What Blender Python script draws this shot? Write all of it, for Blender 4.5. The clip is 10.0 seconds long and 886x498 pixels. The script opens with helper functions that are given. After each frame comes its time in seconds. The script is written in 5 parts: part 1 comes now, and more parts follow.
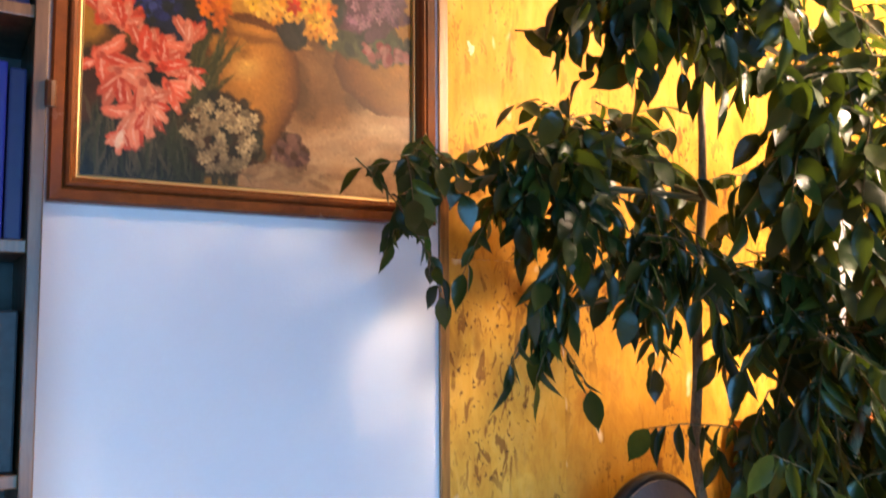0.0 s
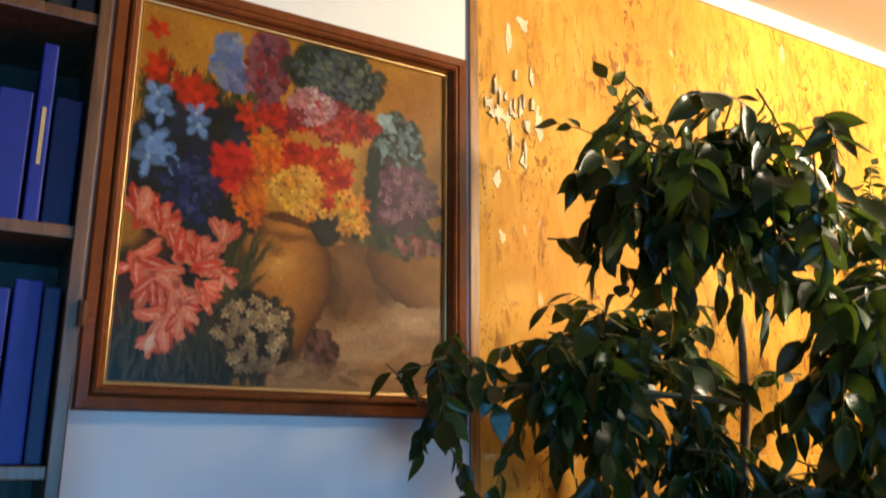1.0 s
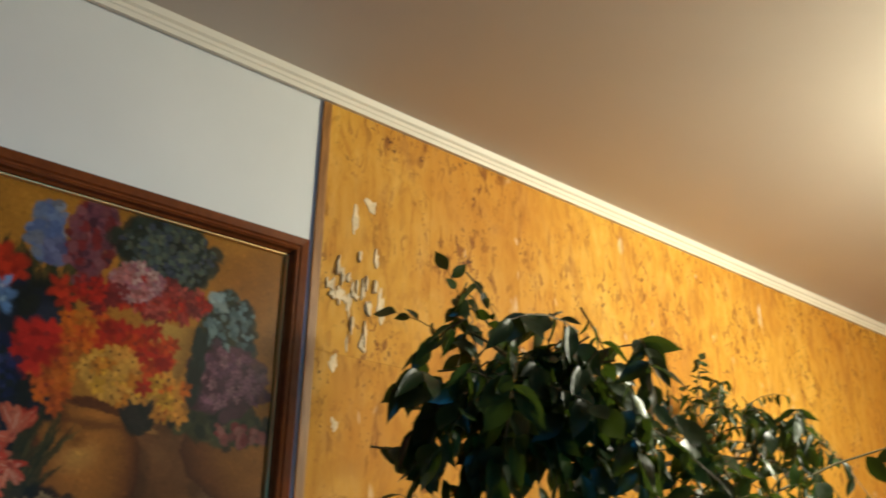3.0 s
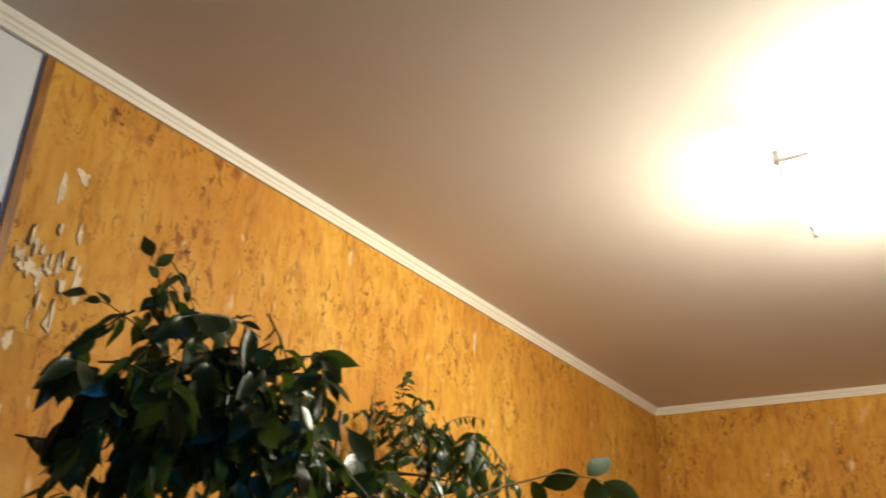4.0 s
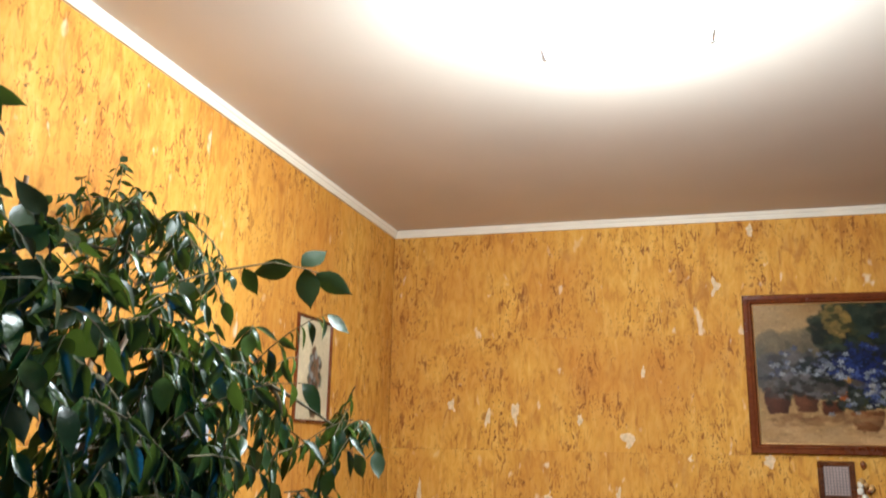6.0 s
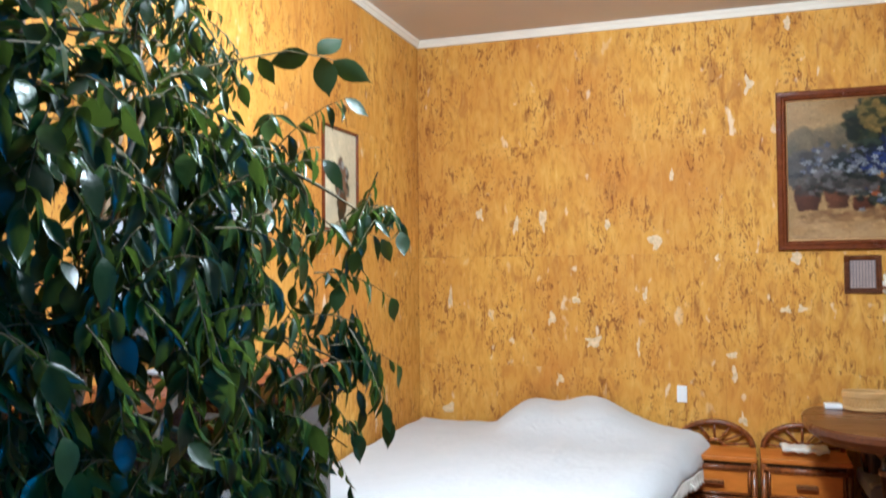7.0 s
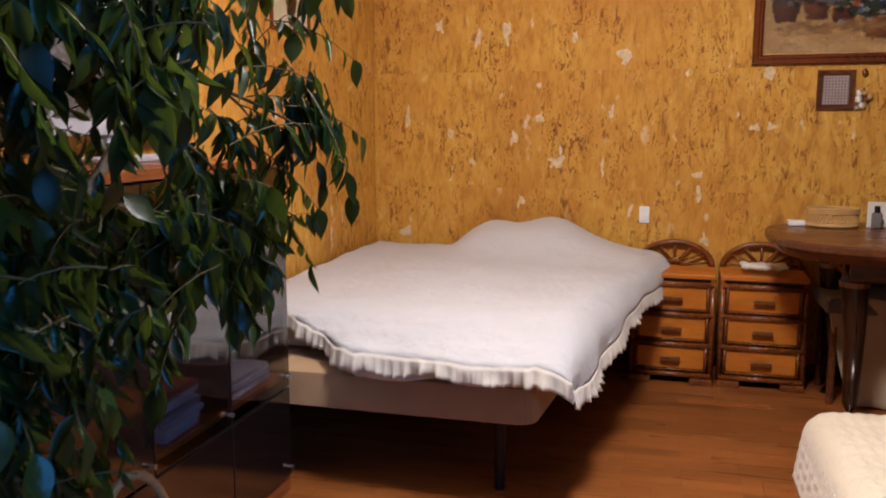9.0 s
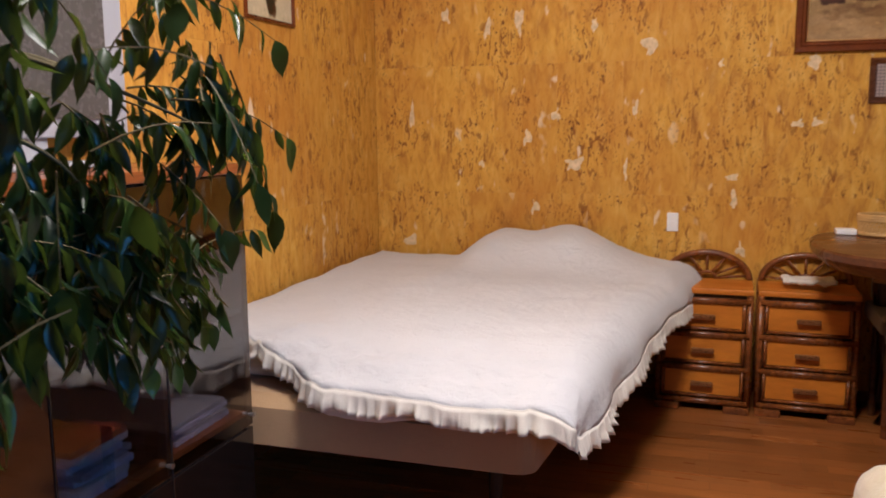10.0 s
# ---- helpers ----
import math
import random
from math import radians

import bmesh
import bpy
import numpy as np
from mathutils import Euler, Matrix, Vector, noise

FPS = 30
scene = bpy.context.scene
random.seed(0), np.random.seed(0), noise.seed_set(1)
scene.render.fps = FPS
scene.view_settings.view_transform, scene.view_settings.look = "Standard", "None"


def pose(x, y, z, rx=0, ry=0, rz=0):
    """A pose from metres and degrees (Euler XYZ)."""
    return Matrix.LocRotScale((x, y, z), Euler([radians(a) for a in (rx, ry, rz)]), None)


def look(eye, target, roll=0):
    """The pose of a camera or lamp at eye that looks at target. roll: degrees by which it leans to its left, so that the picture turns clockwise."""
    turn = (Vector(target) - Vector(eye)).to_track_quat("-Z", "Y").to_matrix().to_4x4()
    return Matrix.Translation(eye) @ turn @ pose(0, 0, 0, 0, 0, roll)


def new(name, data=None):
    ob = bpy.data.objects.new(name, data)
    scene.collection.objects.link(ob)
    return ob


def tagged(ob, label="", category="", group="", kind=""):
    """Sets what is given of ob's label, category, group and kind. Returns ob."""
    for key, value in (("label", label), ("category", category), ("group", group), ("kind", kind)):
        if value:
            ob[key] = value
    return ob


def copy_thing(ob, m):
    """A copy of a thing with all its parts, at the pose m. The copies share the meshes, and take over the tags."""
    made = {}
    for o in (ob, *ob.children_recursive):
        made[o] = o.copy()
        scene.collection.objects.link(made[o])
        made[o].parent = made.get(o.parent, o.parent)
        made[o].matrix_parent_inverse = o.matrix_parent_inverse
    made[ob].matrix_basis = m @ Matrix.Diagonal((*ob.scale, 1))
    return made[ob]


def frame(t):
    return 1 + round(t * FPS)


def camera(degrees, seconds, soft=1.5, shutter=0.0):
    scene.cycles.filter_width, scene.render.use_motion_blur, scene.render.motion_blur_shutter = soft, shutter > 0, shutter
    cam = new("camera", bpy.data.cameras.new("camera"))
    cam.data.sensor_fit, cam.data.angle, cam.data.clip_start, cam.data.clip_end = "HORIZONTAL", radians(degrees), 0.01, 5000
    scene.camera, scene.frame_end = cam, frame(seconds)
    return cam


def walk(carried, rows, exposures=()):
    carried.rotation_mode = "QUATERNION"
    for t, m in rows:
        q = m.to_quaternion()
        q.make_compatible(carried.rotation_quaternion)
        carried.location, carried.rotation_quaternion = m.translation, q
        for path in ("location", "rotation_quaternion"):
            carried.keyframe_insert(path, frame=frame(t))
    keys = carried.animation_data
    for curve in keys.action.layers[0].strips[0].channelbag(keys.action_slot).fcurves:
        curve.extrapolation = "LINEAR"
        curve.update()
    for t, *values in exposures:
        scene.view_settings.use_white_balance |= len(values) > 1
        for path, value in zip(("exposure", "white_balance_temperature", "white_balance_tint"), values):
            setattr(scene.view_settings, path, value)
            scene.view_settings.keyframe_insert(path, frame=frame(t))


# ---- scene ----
cam = camera(56.4, 10.0, soft=1.8, shutter=0.3)
PATH = [
    (0, (-0.217, -0.016, 1.376), (0.822, 1.685, 1.546), -0.3),
    (0.5, (-0.213, -0.012, 1.441), (0.777, 1.695, 1.768), 0.1),
    (1, (-0.216, -0.008, 1.504), (0.736, 1.685, 1.981), 0.3),
    (1.5, (-0.215, -0.008, 1.568), (0.724, 1.653, 2.167), 0.0),
    (2, (-0.211, -0.006, 1.593), (0.725, 1.618, 2.291), 0.0),
    (2.2, (-0.211, -0.006, 1.608), (0.731, 1.603, 2.331), 0.1),
    (3.3, (-0.14, -0.053, 1.613), (1.146, 1.249, 2.421), 0.5),
    (3.5, (-0.129, -0.066, 1.618), (1.244, 1.141, 2.427), 0.6),
    (4, (-0.099, -0.113, 1.619), (1.426, 0.892, 2.433), 1.9),
    (4.5, (-0.064, -0.163, 1.608), (1.59, 0.635, 2.398), 1.6),
    (5, (-0.022, -0.183, 1.589), (1.736, 0.428, 2.321), 1.6),
    (5.2, (-0.018, -0.189, 1.585), (1.776, 0.367, 2.272), 1.5),
    (6.3, (0.009, -0.185, 1.493), (1.889, 0.399, 1.848), 0.8),
    (6.5, (0.014, -0.189, 1.472), (1.9, 0.42, 1.746), 0.4),
    (7, (0.033, -0.197, 1.421), (1.931, 0.432, 1.475), -0.5),
    (7.5, (0.038, -0.214, 1.357), (1.933, 0.413, 1.234), -0.7),
    (8, (0.031, -0.239, 1.261), (1.913, 0.394, 1.02), -1.2),
    (8.3, (0.064, -0.205, 1.236), (1.936, 0.415, 0.908), -0.8),
    (8.5, (0.076, -0.197, 1.232), (1.945, 0.422, 0.882), -0.9),
    (9, (0.191, -0.099, 1.22), (2.103, 0.409, 0.927), -0.0),
    (9.5, (0.392, -0.06, 1.223), (2.324, 0.403, 0.991), -0.1),
    (10, (0.605, -0.147, 1.216), (2.491, 0.451, 0.923), -0.5),
]
walk(cam, [(t, look(eye, target, roll)) for t, eye, target, roll in PATH],
     exposures=[(0, 1.95, 9900, 21), (0.5, 1.44, 9500, 18), (1, 1.08, 8400, 5), (1.5, 0.75, 7500, -5), (2, 0.47, 6800, -9), (3.5, 0.0, 7400, -2), (4.0, -0.12, 7000, 3), (4.5, -0.6, 7500, 17),
                (5.2, -1.15, 7300, 32), (6.3, 1.05, 4900, -6), (6.5, 1.08, 4800, -6), (7.0, 0.85, 4900, 0), (7.5, 0.55, 5300, 5), (8.0, -0.04, 6200, 20), (8.5, -0.02, 6200, 19),
                (9.0, 0.18, 6200, 19), (9.5, 0.36, 6150, 15), (10, 0.20, 6200, 18)])

# ---- world and lamps ----
world = bpy.data.worlds.new("world")
world.use_nodes = True
scene.world = world
sky = world.node_tree.nodes.new("ShaderNodeTexSky")
sky.sky_type, sky.sun_disc = "NISHITA", False
sky.sun_elevation, sky.sun_rotation = radians(18), radians(120)
world.node_tree.links.new(sky.outputs[0], world.node_tree.nodes["Background"].inputs[0])
world.node_tree.nodes["Background"].inputs[1].default_value = 0.1

LAMP_X, LAMP_Y, LAMP_Z = 2.01, -0.07, 2.66
LAMP_POWER, LAMP_GLOW, WINDOW_POWER = 155.0, 36.0, 27.0
lamp_light = bpy.data.lights.new("ceiling_lamp_light", "POINT")
lamp_light.shadow_soft_size = 0.19
lamp_light.energy, lamp_light.color = LAMP_POWER, (1.0, 0.94, 0.85)
new("ceiling_lamp_light", lamp_light).matrix_world = pose(LAMP_X, LAMP_Y, LAMP_Z - 0.06, 0, 0, 0)
window_light = bpy.data.lights.new("window_light", "AREA")
window_light.shape, window_light.size, window_light.size_y = "RECTANGLE", 2.1, 0.9
window_light.energy, window_light.color = WINDOW_POWER, (0.02, 0.38, 1.0)
new("window_light", window_light).matrix_world = pose(-0.4, -2.28, 1.30, 66, 0, 0)
window_light.spread = radians(106)


# ---- materials ----
class Mat:
    """A node material with a Principled shader and short calls for its nodes."""

    def __init__(self, name, color=(0.5, 0.5, 0.5), rough=0.6, metal=0.0, ior=1.45):
        self.m = bpy.data.materials.new(name)
        self.m.use_nodes = True
        self.t = self.m.node_tree
        self.b = self.t.nodes["Principled BSDF"]
        self.put("Base Color", (*color, 1))
        self.put("Roughness", rough)
        self.put("Metallic", metal)
        self.put("IOR", ior)

    def put(self, socket, v):
        if isinstance(v, bpy.types.NodeSocket):
            self.t.links.new(v, self.b.inputs[socket])
        else:
            self.b.inputs[socket].default_value = v

    def node(self, kind, ins=None, operation="", data_type="", blend_type="", layer_name=""):
        n = self.t.nodes.new(kind)
        if operation:
            n.operation = operation
        if data_type:
            n.data_type = data_type
        if blend_type:
            n.blend_type = blend_type
        if layer_name:
            n.layer_name = layer_name
        for k, v in (ins or {}).items():
            if isinstance(v, bpy.types.NodeSocket):
                self.t.links.new(v, n.inputs[k])
            else:
                n.inputs[k].default_value = v
        return n

    def place(self, scale=(1, 1, 1), shift=None):
        pos = self.node("ShaderNodeNewGeometry").outputs["Position"]
        if shift is not None:
            pos = self.node("ShaderNodeVectorMath", {0: pos, 1: shift}, operation="ADD").outputs[0]
        return self.node("ShaderNodeMapping", {"Vector": pos, "Scale": scale}).outputs[0]

    def noise(self, vec, scale=5.0, detail=4.0, rough=0.55, warp=0.0):
        return self.node("ShaderNodeTexNoise", {"Vector": vec, "Scale": scale, "Detail": detail, "Roughness": rough, "Distortion": warp}).outputs["Fac"]

    def ramp(self, fac, *stops):
        n = self.node("ShaderNodeValToRGB", {0: fac})
        while len(n.color_ramp.elements) < len(stops):
            n.color_ramp.elements.new(0.5)
        for e, (p, c) in zip(n.color_ramp.elements, stops):
            e.position = p
            e.color = (*c, 1) if isinstance(c, tuple) else (c, c, c, 1)
        return n.outputs[0]

    def mix(self, fac, a, b, blend="MIX"):
        n = self.node("ShaderNodeMix", data_type="RGBA", blend_type=blend)
        for k, v in ((0, fac), (6, a), (7, b)):
            if isinstance(v, bpy.types.NodeSocket):
                self.t.links.new(v, n.inputs[k])
            else:
                n.inputs[k].default_value = (*v, 1) if isinstance(v, tuple) else v
        return n.outputs[2]

    def bump(self, height, strength=0.3, distance=0.002):
        n = self.node("ShaderNodeBump", {"Height": height, "Strength": strength, "Distance": distance})
        self.put("Normal", n.outputs[0])

    def random(self):
        a = self.node("ShaderNodeObjectInfo").outputs["Random"]
        b = self.node("ShaderNodeNewGeometry").outputs["Random Per Island"]
        c = self.node("ShaderNodeMath", {0: a, 1: b}, operation="ADD").outputs[0]
        return self.node("ShaderNodeMath", {0: c}, operation="FRACT").outputs[0]


def plain(name, color, rough=0.6, metal=0.0, vary=0.12, scale=12.0, bump=0.15, ior=1.45):
    """Paint, plastic or metal with slight blotches and fine relief."""
    k = Mat(name, color, rough, metal, ior)
    co = k.place()
    n = k.noise(co, scale, 5)
    lo = tuple(c * (1 - vary) for c in color)
    hi = tuple(min(1, c * (1 + vary)) for c in color)
    k.put("Base Color", k.ramp(n, (0.3, lo), (0.7, hi)))
    k.put("Roughness", k.ramp(k.noise(co, scale * 4, 3), (0.3, max(0.02, rough - 0.06)), (0.7, min(1, rough + 0.08))))
    if bump:
        k.bump(k.noise(co, 180, 3), bump, 0.001)
    return k.m


def wood(name, dark, light, rough=0.4, along=(1, 1, 12), scale=9.0, ior=1.45, own=False, grain=0.55, strips=False):
    """Stained wood; the grain runs along the axis with the smallest factor."""
    k = Mat(name, dark, rough, 0, ior)
    shift = None
    if own:
        r = k.random()
        shift = k.node("ShaderNodeCombineXYZ", {"X": k.node("ShaderNodeMath", {0: r, 1: 37.0}, operation="MULTIPLY").outputs[0], "Y": r, "Z": r}).outputs[0]
    co = k.place(along, shift)
    n = k.noise(co, scale, 6, 0.6, 0.8)
    f = k.noise(co, scale * 6, 3, 0.6, 0.2)
    c = k.ramp(n, (0.30, dark), (0.72, light))
    c = k.mix(k.ramp(f, (0.42, 0.0), (0.62, grain)), c, tuple(x * 0.45 for x in dark))
    if own:
        c = k.mix(k.ramp(k.random(), (0.0, 0.0), (1.0, 0.9)), c, tuple(x * 0.48 for x in light))
    if strips:
        # the printed staves of each board, in several tones
        xyz = k.node("ShaderNodeSeparateXYZ", {0: k.place()})
        turn = k.node("ShaderNodeCombineXYZ", {"X": xyz.outputs[1], "Y": xyz.outputs[0], "Z": 0.0}).outputs[0]
        stave = k.node("ShaderNodeTexBrick", {"Vector": turn, "Color1": (0, 0, 0, 1), "Color2": (1, 1, 1, 1), "Mortar": (0.35, 0.35, 0.35, 1), "Scale": 1.0, "Mortar Size": 0.0012, "Brick Width": 0.40, "Row Height": 0.065})
        c = k.mix(k.ramp(stave.outputs["Color"], (0.0, 0.0), (1.0, 0.45)), c, tuple(min(1, x * 1.45) for x in light))
        c = k.mix(k.ramp(stave.outputs["Fac"], (0.0, 0.0), (1.0, 0.6)), c, tuple(x * 0.4 for x in dark))
    k.put("Base Color", c)
    k.put("Roughness", k.ramp(n, (0.3, rough + 0.08), (0.7, max(0.05, rough - 0.08))))
    k.bump(f, 0.12, 0.0008)
    return k.m


def cork():
    k = Mat("cork", (0.5, 0.27, 0.07), 0.7, 0, 1.3)
    r = k.node("ShaderNodeObjectInfo").outputs["Random"]
    shift = k.node("ShaderNodeCombineXYZ", {"X": k.node("ShaderNodeMath", {0: r, 1: 53.0}, operation="MULTIPLY").outputs[0],
                                            "Y": k.node("ShaderNodeMath", {0: r, 1: 31.0}, operation="MULTIPLY").outputs[0], "Z": r}).outputs[0]
    co = k.place((1, 1, 0.36), shift)
    flat = k.place((1, 1, 0.75), shift)
    world_co = k.place()
    big = k.noise(world_co, 1.7, 4)
    streak = k.noise(co, 26, 5, 0.62, 0.6)
    base = k.ramp(streak, (0.25, (0.42, 0.180, 0.028)), (0.48, (0.61, 0.318, 0.048)), (0.75, (0.70, 0.415, 0.098)))
    base = k.mix(k.ramp(big, (0.38, 0.0), (0.66, 0.7)), base, (0.47, 0.185, 0.026))
    tint = k.ramp(r, (0.0, (0.97, 0.955, 0.94)), (1.0, (1.02, 1.025, 1.03)))
    base = k.mix(1.0, base, tint, "MULTIPLY")
    # soft upright smears of brown bark
    smear = k.noise(k.place((1, 1, 0.42), shift), 13, 4, 0.6, 0.9)
    wide = k.noise(flat, 2.6, 3)
    m0 = k.node("ShaderNodeMath", {0: k.ramp(smear, (0.51, 0.0), (0.67, 0.62)), 1: k.ramp(wide, (0.40, 0.15), (0.60, 1.0))}, operation="MULTIPLY").outputs[0]
    base = k.mix(m0, base, (0.30, 0.105, 0.018))
    # narrow flecks and dark specks in swarms
    d1 = k.noise(co, 46, 3, 0.5, 1.2)
    mask = k.noise(flat, 5.5, 3)
    m1 = k.node("ShaderNodeMath", {0: k.ramp(d1, (0.57, 0.0), (0.62, 1.0)), 1: k.ramp(mask, (0.42, 0.10), (0.58, 0.8))}, operation="MULTIPLY").outputs[0]
    base = k.mix(m1, base, (0.20, 0.065, 0.012))
    d2 = k.noise(flat, 95, 2, 0.5, 0.6)
    m2 = k.node("ShaderNodeMath", {0: k.ramp(d2, (0.62, 0.0), (0.68, 0.85)), 1: k.ramp(mask, (0.45, 0.05), (0.58, 1.0))}, operation="MULTIPLY").outputs[0]
    base = k.mix(m2, base, (0.080, 0.030, 0.012))
    # pale chips where the surface has come away
    p = k.noise(k.place((1, 1, 0.55), shift), 14, 2, 0.55, 0.25)
    group = k.noise(k.place((1, 1, 0.8), shift), 2.6, 2)
    pm = k.node("ShaderNodeMath", {0: k.ramp(p, (0.67, 0.0), (0.73, 0.7)), 1: k.ramp(group, (0.42, 0.3), (0.54, 1.0))}, operation="MULTIPLY").outputs[0]
    base = k.mix(pm, base, (0.76, 0.63, 0.47))
    k.put("Base Color", base)
    k.put("Roughness", k.ramp(streak, (0.3, 0.78), (0.7, 0.62)))
    h = k.node("ShaderNodeMath", {0: streak, 1: k.node("ShaderNodeMath", {0: d1, 1: 0.7}, operation="MULTIPLY").outputs[0]}, operation="ADD").outputs[0]
    k.bump(h, 0.35, 0.002)
    return k.m


def leaf_green(name="ficus_leaf", tone=0.5):
    k = Mat(name, (0.03, 0.07, 0.02), 0.3, 0, 1.38)
    r = k.random()
    c = k.ramp(r, (0.0, (0.012 * tone, 0.035 * tone, 0.013 * tone)), (0.45, (0.022 * tone, 0.062 * tone, 0.018 * tone)),
               (0.85, (0.045 * tone, 0.105 * tone, 0.022 * tone)), (1.0, (0.10 * tone, 0.18 * tone, 0.03 * tone)))
    v = k.noise(k.place(), 60, 3)
    c = k.mix(k.ramp(v, (0.4, 0.0), (0.7, 0.4)), c, (0.02 * tone, 0.05 * tone, 0.015 * tone))
    k.put("Base Color", c)
    k.put("Roughness", k.ramp(k.node("ShaderNodeMath", {0: k.node("ShaderNodeMath", {0: r, 1: 7.3}, operation="MULTIPLY").outputs[0]}, operation="FRACT").outputs[0], (0, 0.22), (1, 0.46)))
    tr = k.node("ShaderNodeBsdfTranslucent", {"Color": k.mix(0.5, c, (0.14, 0.20, 0.02))})
    mixed = k.node("ShaderNodeMixShader", {0: 0.30, 1: k.b.outputs[0], 2: tr.outputs[0]})
    k.t.links.new(mixed.outputs[0], k.t.nodes["Material Output"].inputs[0])
    k.bump(v, 0.45, 0.003)
    return k.m


def fabric(name, color, rough=0.9, weave=420.0, bump=0.3, vary=0.08, sheen=0.2, crumple=0.0):
    k = Mat(name, color, rough)
    co = k.place()
    k.put("Base Color", k.ramp(k.noise(co, 7, 5), (0.3, tuple(c * (1 - vary) for c in color)), (0.7, tuple(min(1, c * (1 + vary * 0.5)) for c in color))))
    w = k.node("ShaderNodeTexVoronoi", {"Vector": co, "Scale": weave}).outputs["Distance"]
    q = k.noise(co, 45, 4)
    h = k.node("ShaderNodeMath", {0: w, 1: k.node("ShaderNodeMath", {0: q, 1: 2.5}, operation="MULTIPLY").outputs[0]}, operation="ADD").outputs[0]
    if crumple:
        # the crushed surface of washed cotton
        w2 = k.node("ShaderNodeMath", {0: k.noise(k.place((1.6, 1, 1)), 17, 5, 0.6, 0.7), 1: crumple}, operation="MULTIPLY").outputs[0]
        h = k.node("ShaderNodeMath", {0: h, 1: w2}, operation="ADD").outputs[0]
    k.put("Sheen Weight", sheen)
    k.bump(h, bump, 0.0025)
    return k.m


def painted(name, rough=0.34):
    """Oil paint whose colours are stored on the canvas."""
    k = Mat(name, (0.5, 0.5, 0.5), rough, 0, 1.3)
    a = k.node("ShaderNodeVertexColor", layer_name="paint").outputs[0]
    n = k.noise(k.place(), 140, 4)
    k.put("Base Color", k.mix(0.2, a, k.mix(k.ramp(n, (0.3, 0.25), (0.7, 0.75)), (0.0, 0.0, 0.0), (1.0, 1.0, 1.0)), "SOFT_LIGHT"))
    k.bump(n, 0.25, 0.001)
    return k.m


def glow(name, color, strength):
    m = bpy.data.materials.new(name)
    m.use_nodes = True
    t = m.node_tree
    t.nodes.remove(t.nodes["Principled BSDF"])
    e = t.nodes.new("ShaderNodeEmission")
    e.inputs[0].default_value, e.inputs[1].default_value = (*color, 1), strength
    t.links.new(e.outputs[0], t.nodes["Material Output"].inputs[0])
    return m


CORK = cork()
WHITE_WALL = plain("white_wall_paint", (0.68, 0.675, 0.66), 0.75, vary=0.04, scale=3, bump=0.25)
# far darker than a painted wall, so that the fill light stays low
BACK_WALL = plain("darkened_wall_paint", (0.08, 0.045, 0.022), 0.8, vary=0.15, scale=2.5)
CEILING = plain("ceiling_paint", (0.62, 0.555, 0.49), 0.7, vary=0.04, scale=2, bump=0.2)
CORNICE = plain("cornice_plaster", (0.76, 0.69, 0.58), 0.5, vary=0.04, scale=6, bump=0.1)
LAMINATE = wood("laminate", (0.21, 0.064, 0.015), (0.33, 0.110, 0.026), 0.32, (1, 0.09, 1), 14, own=True, strips=True)
OAK_STRIP = wood("strip_wood", (0.26, 0.10, 0.026), (0.42, 0.19, 0.05), 0.4, (1, 1, 0.08), 22)
FRAME_WOOD = wood("frame_wood", (0.11, 0.026, 0.008), (0.19, 0.050, 0.014), 0.22, (0.5, 0.5, 0.5), 16, grain=0.25)
GILT = plain("gilt", (0.74, 0.48, 0.20), 0.38, 0.7, vary=0.06, scale=8, bump=0.0)
SHELF_WOOD = wood("shelf_wood", (0.10, 0.042, 0.020), (0.20, 0.09, 0.042), 0.4, (1, 1, 0.1), 20)
DARK_INSIDE = plain("dark_inside", (0.02, 0.013, 0.010), 0.6)
BAMBOO = wood("dark_bamboo", (0.14, 0.038, 0.010), (0.32, 0.10, 0.022), 0.28, (0.4, 0.4, 0.4), 26)
DRAWER = wood("drawer_veneer", (0.50, 0.150, 0.014), (0.64, 0.220, 0.026), 0.34, (1, 0.2, 0.8), 10, grain=0.18)
TABLE_WOOD = wood("table_wood", (0.085, 0.026, 0.009), (0.19, 0.064, 0.020), 0.30, (1, 0.15, 1), 14)
LEG_WOOD = wood("leg_wood", (0.022, 0.008, 0.004), (0.055, 0.019, 0.008), 0.25, (1, 1, 0.06), 16)
SLIP_LINEN = fabric("cream_linen", (0.40, 0.32, 0.22), 0.95, 300, 0.3)
LACQUER = plain("black_lacquer", (0.008, 0.006, 0.006), 0.06, vary=0.1, bump=0.0, ior=2.1)
CABINET_TOP = wood("cabinet_top", (0.22, 0.06, 0.015), (0.36, 0.11, 0.03), 0.3, (0.1, 1, 1), 16)
CABINET_BODY = wood("cabinet_body", (0.045, 0.018, 0.009), (0.09, 0.036, 0.016), 0.35, (1, 1, 0.1), 18)
COVER = fabric("white_quilt", (0.57, 0.575, 0.58), 0.9, 300, 0.5, 0.03, 0.2, 7.0)
RUFFLE = fabric("ruffle_cotton", (0.70, 0.66, 0.58), 0.9, 500, 0.2, 0.04)
BED_CLOTH = fabric("beige_upholstery", (0.40, 0.255, 0.13), 0.95, 350, 0.3)
BLACK_METAL = plain("black_metal", (0.02, 0.02, 0.022), 0.4, 0.6)
STEEL = plain("brushed_steel", (0.55, 0.55, 0.56), 0.3, 1.0, vary=0.05)
PLASTIC = plain("white_plastic", (0.80, 0.80, 0.80), 0.35, vary=0.02, bump=0.0)
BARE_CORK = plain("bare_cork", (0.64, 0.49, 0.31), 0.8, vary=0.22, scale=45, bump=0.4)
LEAF = leaf_green()
